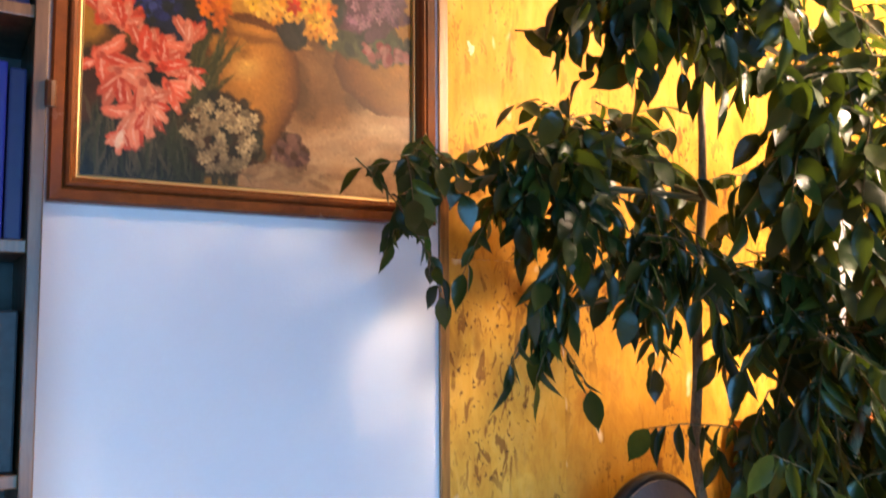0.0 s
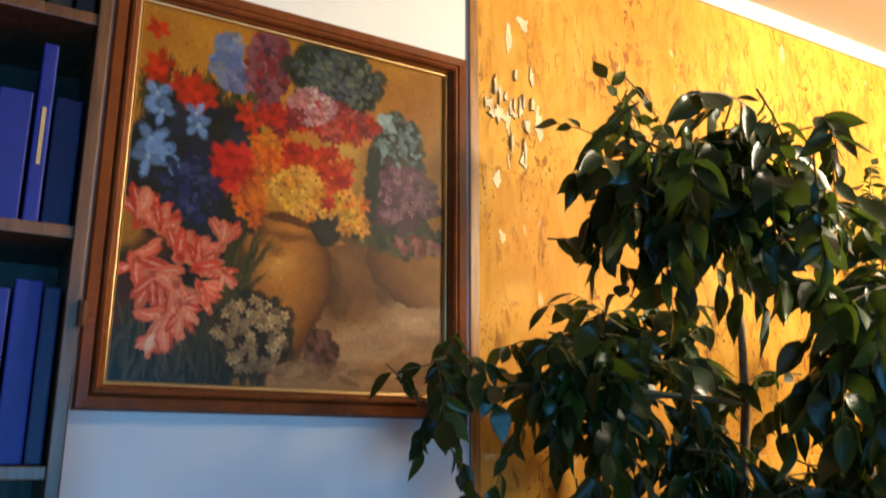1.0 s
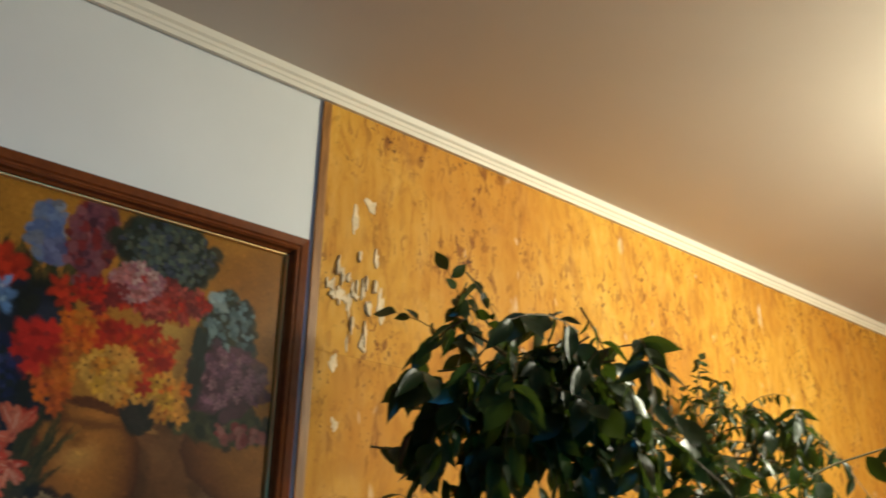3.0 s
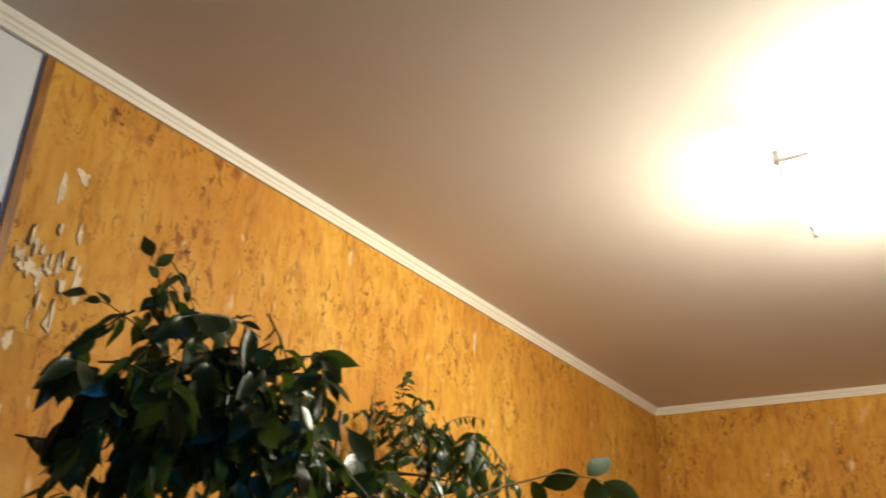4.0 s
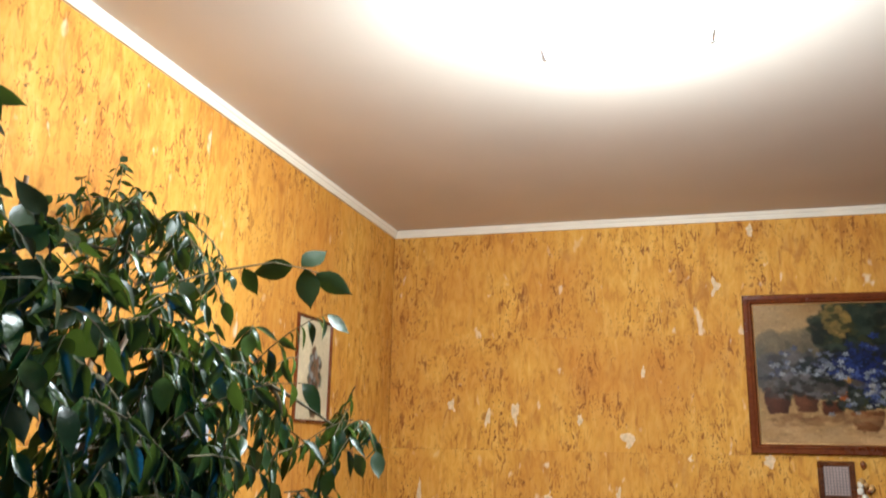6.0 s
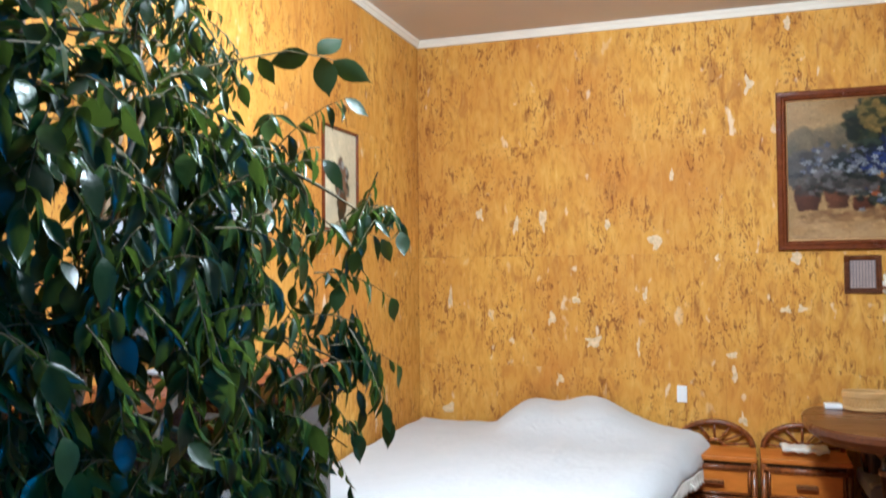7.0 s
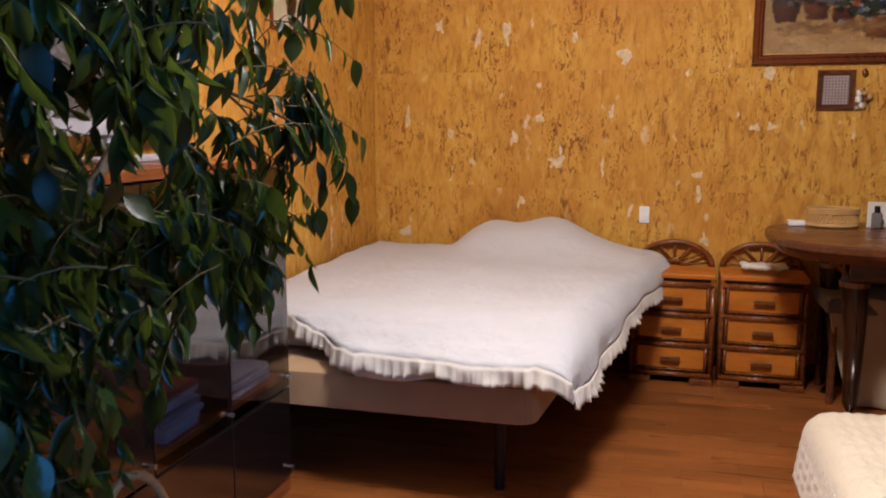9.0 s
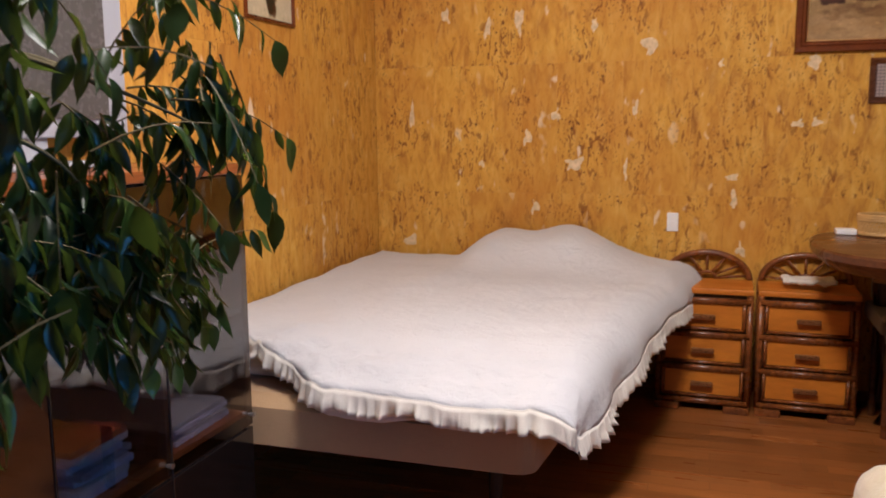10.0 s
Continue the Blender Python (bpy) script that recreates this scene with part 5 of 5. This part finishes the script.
bx, by = 1.633, 0.972
basket = thing("wicker_basket", "round wicker basket with a tall hoop handle on the floor", "basket")
part("bowl", lathe([(0.085, 0.0), (0.11, 0.03), (0.125, 0.10), (0.130, 0.16), (0.122, 0.16), (0.115, 0.10), (0.09, 0.03), (0.0, 0.015)], 36, False), WICKER, basket, smooth=True)
for z in np.linspace(0.012, 0.16, 9):
    r = 0.088 + 0.044 * min(1, z / 0.12)
    part("cane", tube([((r + 0.004 * (-1) ** k) * math.cos(2 * math.pi * k / 36), (r + 0.004 * (-1) ** k) * math.sin(2 * math.pi * k / 36), z) for k in range(36)], 0.0065, 6, True), WICKER, basket, smooth=True)
hoop = [(0.112 * math.cos(t) * (1.0 if math.sin(t) < 0.6 else 0.98), 0, 0.14 + 0.345 * math.sin(t) ** 0.8) for t in np.linspace(0, math.pi, 25)]
part("handle", tube(hoop, 0.0105, 10), WICKER, basket, "bent cane hoop", True)
basket.matrix_world = pose(bx, by, 0.0, 0, 0, -22)

# a chair with a rounded padded back behind the stems
stool = thing("padded_chair", "chair with a rounded grey padded back beneath the ficus", "chair")
bm = bmesh.new()
arc = [(0.19 * math.cos(t), 0.30 * math.sin(t)) for t in np.linspace(0, math.pi, 25)]
for y in (-0.022, 0.022):
    bm.faces.new([bm.verts.new((x, y, z)) for x, z in arc])
bm.verts.ensure_lookup_table()
for k in range(25):
    q = (k + 1) % 25
    bm.faces.new((bm.verts[k], bm.verts[q], bm.verts[25 + q], bm.verts[25 + k]))
bmesh.ops.recalc_face_normals(bm, faces=bm.faces)
part("back", bm, GREY_CLOTH, stool, "grey padded back")
part("back_frame", tube([(x, 0, z) for x, z in arc], 0.016, 10), BLACK_METAL, stool, smooth=True)
part("seat", box(-0.20, 0.20, -0.40, 0.0, -0.36, -0.30, 0.02), GREY_CLOTH, stool)
for x in (-0.17, 0.17):
    part("upright", tube([(x, 0.0, -0.36), (x * 1.08, 0, 0.04)], 0.014, 8), BLACK_METAL, stool)
    for y in (-0.37, 0.0):
        part("leg", tube([(x, y, -0.74), (x, y, -0.33)], 0.014, 8), BLACK_METAL, stool)
stool.matrix_world = pose(1.08, 1.27, 0.74)


# ---- the ficus ----
rng = random.Random(21)
plant = thing("ficus", "large weeping fig with glossy dark green hanging leaves", "plant")
PX, PY = 1.18, 0.98
part("pot", lathe([(0.13, 0.0), (0.15, 0.02), (0.185, 0.30), (0.20, 0.34), (0.20, 0.37), (0.182, 0.37), (0.178, 0.335), (0.0, 0.335)], 40, False), POT, plant, "dark brown glazed pot", True).location = (PX, PY, 0)
part("soil", lathe([(0.0, 0.345), (0.10, 0.342), (0.178, 0.338)], 30, False), SOIL, plant).location = (PX, PY, 0)

STATIONS = ((0.0, 0.0), (0.09, 0.085), (0.24, 0.172), (0.42, 0.200), (0.62, 0.165), (0.79, 0.088), (0.90, 0.026), (1.0, 0.0))


def leaf_shape(width, curl, fold):
    """Vertices and faces of a drip-tipped leaf one unit long along x, its face towards z."""
    vs, fs = [], []
    for s, w in STATIONS:
        z = -curl * s * s + 0.02 * math.sin(7 * s)
        if w == 0:
            vs.append((s, 0, z))
        else:
            vs += [(s, -w * width, z + fold * w), (s, 0, z), (s, w * width, z + fold * w)]
    fs += [(0, 2, 1), (0, 3, 2)]
    n = len(STATIONS) - 2
    for k in range(n - 1):
        a, b = 1 + 3 * k, 4 + 3 * k
        fs += [(a, a + 1, b + 1, b), (a + 1, a + 2, b + 2, b + 1)]
    a, t = 1 + 3 * (n - 1), 1 + 3 * n
    fs += [(a, a + 1, t), (a + 1, a + 2, t)]
    return np.array(vs), fs


SHAPES = [leaf_shape(1.22, 0.18, 0.35), leaf_shape(1.40, 0.26, 0.15), leaf_shape(1.02, 0.08, 0.50), leaf_shape(1.28, -0.10, 0.25), leaf_shape(0.88, 0.30, 0.55), leaf_shape(0.72, 0.20, 0.45), leaf_shape(0.58, 0.10, 0.60), leaf_shape(0.80, 0.30, 0.30)]
BROAD, SLENDER = (0, 1, 2, 3, 4), (4, 5, 5, 6, 7)
LEAF_MESHES = []
for vs, fs in SHAPES:
    me = bpy.data.meshes.new("leaf")
    me.from_pydata(vs.tolist(), [], fs)
    me.materials.append(LEAF)
    for p in me.polygons:
        p.use_smooth = True
    LEAF_MESHES.append(me)

leaves, twig_bm = [], bmesh.new()


def leaf_at(p, way, size, face, kinds=BROAD):
    """Stores a leaf that grows from p towards way, its face turned to face."""
    x = Vector(way).normalized()
    z = Vector(face) - Vector(face).dot(x) * x
    z = z.normalized() if z.length > 1e-4 else x.orthogonal().normalized()
    y = z.cross(x)
    m = Matrix((x, y, z)).transposed() * size
    leaves.append((Vector(p), m, rng.choice(kinds)))


def twig(p0, p1, n, size, droop, spread=0.5):
    """A thin twig from p0 to p1, with n leaves in two ranks and one at its tip."""
    p0, p1 = Vector(p0), Vector(p1)
    mid = p0.lerp(p1, 0.5) + Vector((0, 0, 0.18 * (p1 - p0).length))
    pts = [(1 - t) ** 2 * p0 + 2 * t * (1 - t) * mid + t * t * p1 for t in (0, 0.25, 0.5, 0.75, 1)]
    add_tube(twig_bm, pts, [0.0020, 0.0018, 0.0015, 0.0012, 0.0008], 3)
    side = (p1 - p0).cross(Vector((0, 0, 1)))
    side = side.normalized() if side.length > 1e-4 else Vector((1, 0, 0))
    for k in range(n):
        t = 0.12 + 0.88 * (k + 0.5 * rng.random()) / n
        p = (1 - t) ** 2 * p0 + 2 * t * (1 - t) * mid + t * t * p1
        d = (2 * (1 - t) * (mid - p0) + 2 * t * (p1 - mid)).normalized()
        s = 1 if k % 2 else -1
        way = d * 0.5 + side * s * rng.uniform(0.3, 1.0) * spread * 2 + Vector((rng.gauss(0.12 * droop, 0.38), rng.gauss(0, 0.38), -droop * rng.uniform(0.5, 1.6)))
        if p.z > (1.35 if p.x < 1.4 else 1.05):
            face = Vector((rng.gauss(-0.2, 0.6), rng.gauss(-0.8, 0.6), rng.gauss(0.55, 0.55)))
        else:
            face = Vector((rng.gauss(-0.8, 0.45), rng.gauss(0.1, 0.5), rng.gauss(-0.1, 0.4)))
        leaf_at(p, way, (0.90 if droop < 0.75 else 0.94) * size * rng.uniform(0.62, 1.18), face, BROAD if droop < 0.75 and p.x < 1.15 else SLENDER)
    leaf_at(p1, (p1 - mid).normalized() + Vector((0, 0, -droop)), size, (rng.gauss(-0.3, 0.5), rng.gauss(-0.5, 0.5), 0.5))


STEMS = [((1.06, 1.06), (1.00, 1.08), (0.92, 0.98), (0.88, 0.94), 1.95), ((1.20, 1.06), (1.24, 1.08), (1.25, 1.04), (1.20, 0.98), 2.0), ((1.26, 0.98), (1.36, 1.02), (1.50, 1.05), (1.62, 1.06), 1.95), ((1.14, 0.92), (1.12, 0.86), (1.16, 0.78), (1.20, 0.72), 1.7), ((1.28, 0.92), (1.42, 0.86), (1.58, 0.78), (1.70, 0.72), 1.65)]
stem_pts = []
for a, b, c2, d2, top in STEMS:
    base = Vector((PX + 0.4 * (a[0] - PX), PY + 0.4 * (a[1] - PY), 0.33))
    ctrl = [base, Vector((*a, 0.7)), Vector((*b, 1.12)), Vector((*c2, 0.5 * (1.12 + top) + 0.05)), Vector((*d2, top))]
    pts2 = []
    for k in range(4):
        for t in (0, 0.33, 0.66):
            pts2.append(ctrl[k].lerp(ctrl[k + 1], t) + Vector((rng.gauss(0, 0.006), rng.gauss(0, 0.006), 0)))
    pts2.append(ctrl[-1])
    n = len(pts2)
    part("trunk", tube(pts2, [0.017 * (1 - 0.72 * k / (n - 1)) for k in range(n)], 9), BARK, plant, "thin pale brown stem", True)
    stem_pts += pts2[5:]

# clumps of foliage: middle, half sizes, twigs, leaf length, droop
CLUMPS = [
    ((0.61, 0.82, 1.85), (0.14, 0.13, 0.12), 34, 0.064, 0.4), ((0.76, 0.76, 1.88), (0.13, 0.12, 0.15), 28, 0.064, 0.5),
    ((0.90, 0.88, 1.88), (0.10, 0.12, 0.08), 10, 0.066, 0.4), ((0.86, 1.16, 2.12), (0.06, 0.05, 0.10), 5, 0.058, 0.2),
    ((0.47, 1.18, 1.60), (0.10, 0.08, 0.05), 9, 0.062, 0.6), ((0.98, 0.90, 1.40), (0.15, 0.10, 0.15), 24, 0.068, 0.9), ((0.68, 1.08, 1.58), (0.17, 0.14, 0.10), 40, 0.068, 0.6),
    ((0.86, 1.18, 1.66), (0.17, 0.11, 0.10), 26, 0.066, 0.5), ((0.64, 1.06, 1.38), (0.05, 0.05, 0.09), 5, 0.068, 1.2),
    ((0.84, 1.02, 1.45), (0.13, 0.11, 0.10), 18, 0.068, 0.9), ((1.10, 1.06, 1.58), (0.24, 0.17, 0.14), 8, 0.066, 0.6),
    ((1.00, 0.74, 1.62), (0.24, 0.14, 0.24), 42, 0.074, 0.7), ((1.22, 0.64, 1.32), (0.24, 0.12, 0.24), 34, 0.072, 1.1),
    ((1.00, 0.80, 1.30), (0.20, 0.14, 0.20), 28, 0.072, 1.0), ((1.66, 0.68, 1.24), (0.14, 0.08, 0.12), 4, 0.070, 1.4),
    ((1.72, 0.60, 1.22), (0.09, 0.06, 0.15), 9, 0.072, 1.5),
    ((1.90, 1.30, 2.12), (0.22, 0.07, 0.11), 15, 0.042, 0.8), ((1.88, 1.08, 1.98), (0.16, 0.10, 0.09), 16, 0.044, 0.8),
    ((1.56, 1.10, 1.86), (0.26, 0.15, 0.15), 22, 0.048, 0.7), ((1.40, 0.84, 1.88), (0.17, 0.11, 0.10), 14, 0.052, 0.7),
    ((1.62, 0.74, 1.62), (0.26, 0.12, 0.15), 24, 0.066, 1.2), ((1.37, 0.67, 1.46), (0.13, 0.10, 0.20), 24, 0.070, 1.1), ((1.32, 0.75, 1.64), (0.20, 0.12, 0.17), 30, 0.066, 0.9), ((1.14, 0.68, 1.46), (0.16, 0.10, 0.16), 18, 0.072, 1.0), ((1.97, 0.84, 1.52), (0.11, 0.08, 0.13), 4, 0.064, 1.4),
    ((1.14, 0.80, 0.92), (0.34, 0.17, 0.28), 96, 0.074, 1.4), ((1.62, 0.76, 0.98), (0.28, 0.13, 0.18), 56, 0.074, 1.6),
    ((2.06, 0.92, 0.84), (0.17, 0.07, 0.15), 22, 0.070, 1.7), ((1.34, 0.92, 1.15), (0.30, 0.14, 0.28), 26, 0.068, 1.0),
    ((1.16, 0.86, 0.58), (0.28, 0.12, 0.14), 26, 0.072, 2.2), ((1.36, 0.86, 1.50), (0.24, 0.16, 0.20), 7, 0.066, 0.8),
    ((1.10, 0.88, 1.12), (0.17, 0.12, 0.17), 34, 0.070, 1.2), ((1.80, 0.56, 1.54), (0.09, 0.05, 0.10), 7, 0.064, 1.3), ((1.60, 0.72, 1.13), (0.18, 0.10, 0.11), 18, 0.070, 1.4),
]
for index, ((mx, my, mz), (rx, ry, rz), n, size, droop) in enumerate(CLUMPS):
    rng.seed(60 + index)
    mid = Vector((mx, my, mz))
    near = min(stem_pts, key=lambda p: (p - mid).length)
    # a bough from the stem into the clump
    bend = near.lerp(mid, 0.5) + Vector((rng.gauss(0, 0.03), rng.gauss(0, 0.03), 0.03))
    bough = [(1 - t) ** 2 * near + 2 * t * (1 - t) * bend + t * t * mid for t in np.linspace(0, 1, 8)]
    part("branch", tube(bough, [0.006 - 0.004 * k / 7 for k in range(8)], 6), TWIG, plant, smooth=True)
    for k in range(n):
        while True:
            a, b, g = rng.uniform(-1, 1), rng.uniform(-1, 1), rng.uniform(-1, 1)
            if a * a + b * b + g * g < 1:
                break
        p1 = mid + Vector((a * rx, b * ry, g * rz))
        p0 = mid.lerp(p1, rng.uniform(0.1, 0.75)) + Vector((rng.gauss(0, 0.35 * rx), rng.gauss(0, 0.35 * ry), rng.uniform(0.02, 0.10)))
        out = p1 - p0
        if not 0.10 < out.length < 0.24:
            p1 = p0 + out.normalized() * rng.uniform(0.10, 0.24)
        p1.y = min(p1.y, WALL_Y - 0.03)
        twig(p0, p1, rng.randint(7, 11), size, droop)

# single sprigs that stand clear of the crown
for p0, p1, n, size, droop in (((0.86, 1.10, 2.00), (0.84, 1.19, 2.25), 6, 0.058, 0.1), ((0.60, 1.14, 1.62), (0.38, 1.22, 1.63), 7, 0.062, 0.6), ((0.72, 1.04, 1.48), (0.60, 1.04, 1.28), 7, 0.070, 1.6), ((1.60, 1.10, 2.00), (2.06, 1.33, 2.24), 9, 0.048, 0.4),
                               ((1.62, 0.62, 1.55), (1.80, 0.57, 1.40), 8, 0.072, 1.5), ((1.70, 0.62, 1.30), (1.82, 0.57, 1.16), 8, 0.072, 1.8), ((1.62, 0.66, 1.12), (1.76, 0.60, 0.94), 8, 0.072, 1.8), ((1.66, 0.66, 1.50), (1.85, 0.56, 1.50), 6, 0.070, 1.2), ((1.66, 0.64, 1.42), (1.86, 0.54, 1.36), 6, 0.066, 1.6), ((1.68, 0.62, 1.26), (1.87, 0.53, 1.20), 6, 0.066, 1.6),
                               ((1.80, 0.90, 1.00), (2.26, 0.96, 0.76), 10, 0.074, 1.8), ((0.86, 1.08, 2.00), (0.75, 1.24, 2.15), 6, 0.056, 0.1),
                               ((1.68, 1.20, 2.06), (1.74, 1.21, 2.23), 8, 0.042, 0.5), ((1.78, 1.24, 2.10), (1.88, 1.31, 2.28), 8, 0.042, 0.9), ((1.88, 1.20, 2.10), (2.13, 1.19, 2.19), 10, 0.042, 1.4)):
    twig(p0, p1, n, size, droop)

# a clear sprig of four broad leaves beside the print
add_tube(twig_bm, [(1.50, 0.90, 1.84), (1.66, 0.85, 1.905), (1.76, 0.76, 1.945), (1.80, 0.69, 1.935), (1.81, 0.66, 1.925)], [0.003, 0.0026, 0.002, 0.0014, 0.001], 4)
for p, way, size, face in (((1.785, 0.715, 1.940), (-0.30, 0.92, -0.20), 0.105, (0.9, 0.3, 0.05)), ((1.80, 0.69, 1.935), (0.05, -0.22, -1.0), 0.108, (0.9, 0.3, 0.1)), ((1.81, 0.665, 1.925), (0.30, -0.90, -0.52), 0.105, (0.9, 0.3, 0.0)),
                           ((1.77, 0.75, 1.945), (0.75, 0.10, 0.30), 0.085, (-0.2, -0.3, 1.0)), ((1.80, 0.70, 1.94), (0.5, -0.5, 0.65), 0.090, (-0.4, -0.5, 0.5)), ((1.70, 0.80, 1.92), (0.1, -0.5, -0.9), 0.075, (0.8, 0.3, 0.2))):
    leaf_at(p, way, size, face, (1, 3))
part("twig_growth", twig_bm, TWIG, plant, "thin olive twigs")["kind"] = "stuff"
# the leaves on the room's side as single parts, the rest as one mesh
order = sorted(range(len(leaves)), key=lambda k: leaves[k][0].y + 0.25 * abs(leaves[k][0].z - 1.4))
single, rest = order[:290], order[290:]
V, F, base = [], [], 0
for k in rest:
    p, m, s = leaves[k]
    vs, fs = SHAPES[s]
    V.append(vs @ np.array(m).T + np.array(p))
    F += [tuple(i + base for i in f) for f in fs]
    base += len(vs)
me = bpy.data.meshes.new("foliage")
me.from_pydata(np.concatenate(V).tolist(), [], F)
me.materials.append(LEAF)
for p in me.polygons:
    p.use_smooth = True
fol = new("foliage", me)
fol.parent = plant
fol["kind"] = "stuff"
for k in single:
    p, m, s = leaves[k]
    ob = new("leaf", LEAF_MESHES[s])
    ob.parent = plant
    ob.matrix_local = Matrix.Translation(p) @ m.to_4x4()


# ---- cork panels on the two walls ----
def panel_mesh(sx, sy, sz):
    bm = box(-sx / 2, sx / 2, -sy / 2, sy / 2, -sz / 2, sz / 2)
    me = bpy.data.meshes.new("cork_panel")
    bm.to_mesh(me)
    bm.free()
    me.materials.append(CORK)
    return me


PW, PH, GAP = 0.30, 0.60, 0.0005
cache = {}


def cork_panel(parent, x, y, z, sx, sy, sz):
    key = (round(sx, 4), round(sy, 4), round(sz, 4))
    if key not in cache:
        cache[key] = panel_mesh(sx, sy, sz)
    ob = new("cork_panel", cache[key])
    ob.parent = parent
    ob.location = (x, y, z)


z0 = 2.70
rows_z = []
while z0 > 0:
    rows_z.append((max(0, z0 - PH), z0))
    z0 -= PH
rng = random.Random(5)
for zi, (za, zb) in enumerate(rows_z):
    h, zc = zb - za - GAP, (za + zb) / 2
    x = SEAM_X + 0.023 - (0.15 if zi % 2 else 0.0)
    while x < WALL_X - 0.01:
        a, b = max(x, SEAM_X + 0.023), min(x + PW, WALL_X)
        if b - a > 0.01:
            cork_panel(wall_north, (a + b) / 2, WALL_Y + 0.0015 + rng.uniform(-0.0004, 0.0004), zc, b - a - GAP, 0.005, h)
        x += PW
    y = WALL_Y - 0.002 + (0.15 if zi % 2 else 0.0)
    while y > SOUTH + 0.01:
        a, b = min(y, WALL_Y - 0.002), max(y - PW, SOUTH)
        if a - b > 0.01:
            cork_panel(wall_east, WALL_X + 0.0015 + rng.uniform(-0.0004, 0.0004), (a + b) / 2, zc, 0.005, a - b - GAP, h)
        y -= PW

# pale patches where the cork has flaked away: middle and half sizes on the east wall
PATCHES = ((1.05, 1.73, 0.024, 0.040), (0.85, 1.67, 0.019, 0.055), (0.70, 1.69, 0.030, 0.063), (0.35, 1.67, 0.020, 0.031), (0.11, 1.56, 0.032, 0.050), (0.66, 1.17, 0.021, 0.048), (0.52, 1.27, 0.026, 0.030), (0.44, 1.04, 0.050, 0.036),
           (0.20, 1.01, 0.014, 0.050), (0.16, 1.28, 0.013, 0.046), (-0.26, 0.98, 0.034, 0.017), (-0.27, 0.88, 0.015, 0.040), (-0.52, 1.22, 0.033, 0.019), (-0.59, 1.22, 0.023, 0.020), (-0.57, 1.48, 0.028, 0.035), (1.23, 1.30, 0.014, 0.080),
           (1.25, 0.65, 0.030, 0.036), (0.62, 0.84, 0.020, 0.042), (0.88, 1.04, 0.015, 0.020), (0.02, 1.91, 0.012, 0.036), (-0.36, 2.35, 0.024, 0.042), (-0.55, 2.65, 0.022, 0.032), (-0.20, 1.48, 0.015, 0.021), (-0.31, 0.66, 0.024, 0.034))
rng = random.Random(77)


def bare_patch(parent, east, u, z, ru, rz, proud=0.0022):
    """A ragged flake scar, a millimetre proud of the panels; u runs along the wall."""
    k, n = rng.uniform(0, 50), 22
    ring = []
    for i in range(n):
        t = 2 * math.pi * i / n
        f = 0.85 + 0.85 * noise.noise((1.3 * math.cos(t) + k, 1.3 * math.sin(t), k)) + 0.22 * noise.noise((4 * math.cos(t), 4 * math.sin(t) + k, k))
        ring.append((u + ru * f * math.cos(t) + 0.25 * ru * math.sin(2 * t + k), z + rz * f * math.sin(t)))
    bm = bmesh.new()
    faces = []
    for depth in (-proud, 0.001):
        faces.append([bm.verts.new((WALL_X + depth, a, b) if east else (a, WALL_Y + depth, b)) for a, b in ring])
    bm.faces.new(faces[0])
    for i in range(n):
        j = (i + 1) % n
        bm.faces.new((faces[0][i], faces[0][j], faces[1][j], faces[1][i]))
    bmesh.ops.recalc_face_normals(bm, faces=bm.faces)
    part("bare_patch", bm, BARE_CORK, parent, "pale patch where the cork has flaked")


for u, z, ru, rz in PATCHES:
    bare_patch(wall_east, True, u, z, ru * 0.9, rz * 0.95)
# a scuffed area beside the wooden strip
for k in range(28):
    bare_patch(wall_north, False, 0.752 + rng.gauss(0, 0.030), 2.235 + rng.gauss(0, 0.055), rng.uniform(0.003, 0.0075), rng.uniform(0.008, 0.028), 0.0024 + 0.0002 * k)
for u, z, ru, rz in ((0.835, 2.235, 0.012, 0.040), (0.755, 2.42, 0.011, 0.034), (0.80, 2.47, 0.016, 0.022), (0.72, 2.08, 0.012, 0.020), (0.73, 1.95, 0.010, 0.014)):
    bare_patch(wall_north, False, u, z, ru, rz)

# laminate planks, across the room
PL, PWD = 0.9, 0.13
plank = {}
x, k = WEST, 0
while x < WALL_X:
    w = min(PWD, WALL_X - x)
    y = SOUTH - (k * 0.37) % PL
    while y < WALL_Y:
        a, b = max(y, SOUTH), min(y + PL, WALL_Y)
        if b - a > 0.02:
            key = (round(w, 3), round(b - a, 3))
            if key not in plank:
                pm = box(-w / 2 + 0.0003, w / 2 - 0.0003, -(b - a) / 2 + 0.0003, (b - a) / 2 - 0.0003, -0.010, 0.0)
                me = bpy.data.meshes.new("plank")
                pm.to_mesh(me)
                pm.free()
                me.materials.append(LAMINATE)
                plank[key] = me
            ob = new("plank", plank[key])
            ob.parent = floor
            ob.location = (x + w / 2, (a + b) / 2, 0.0)
        y += PL
    x += PWD
    k += 1
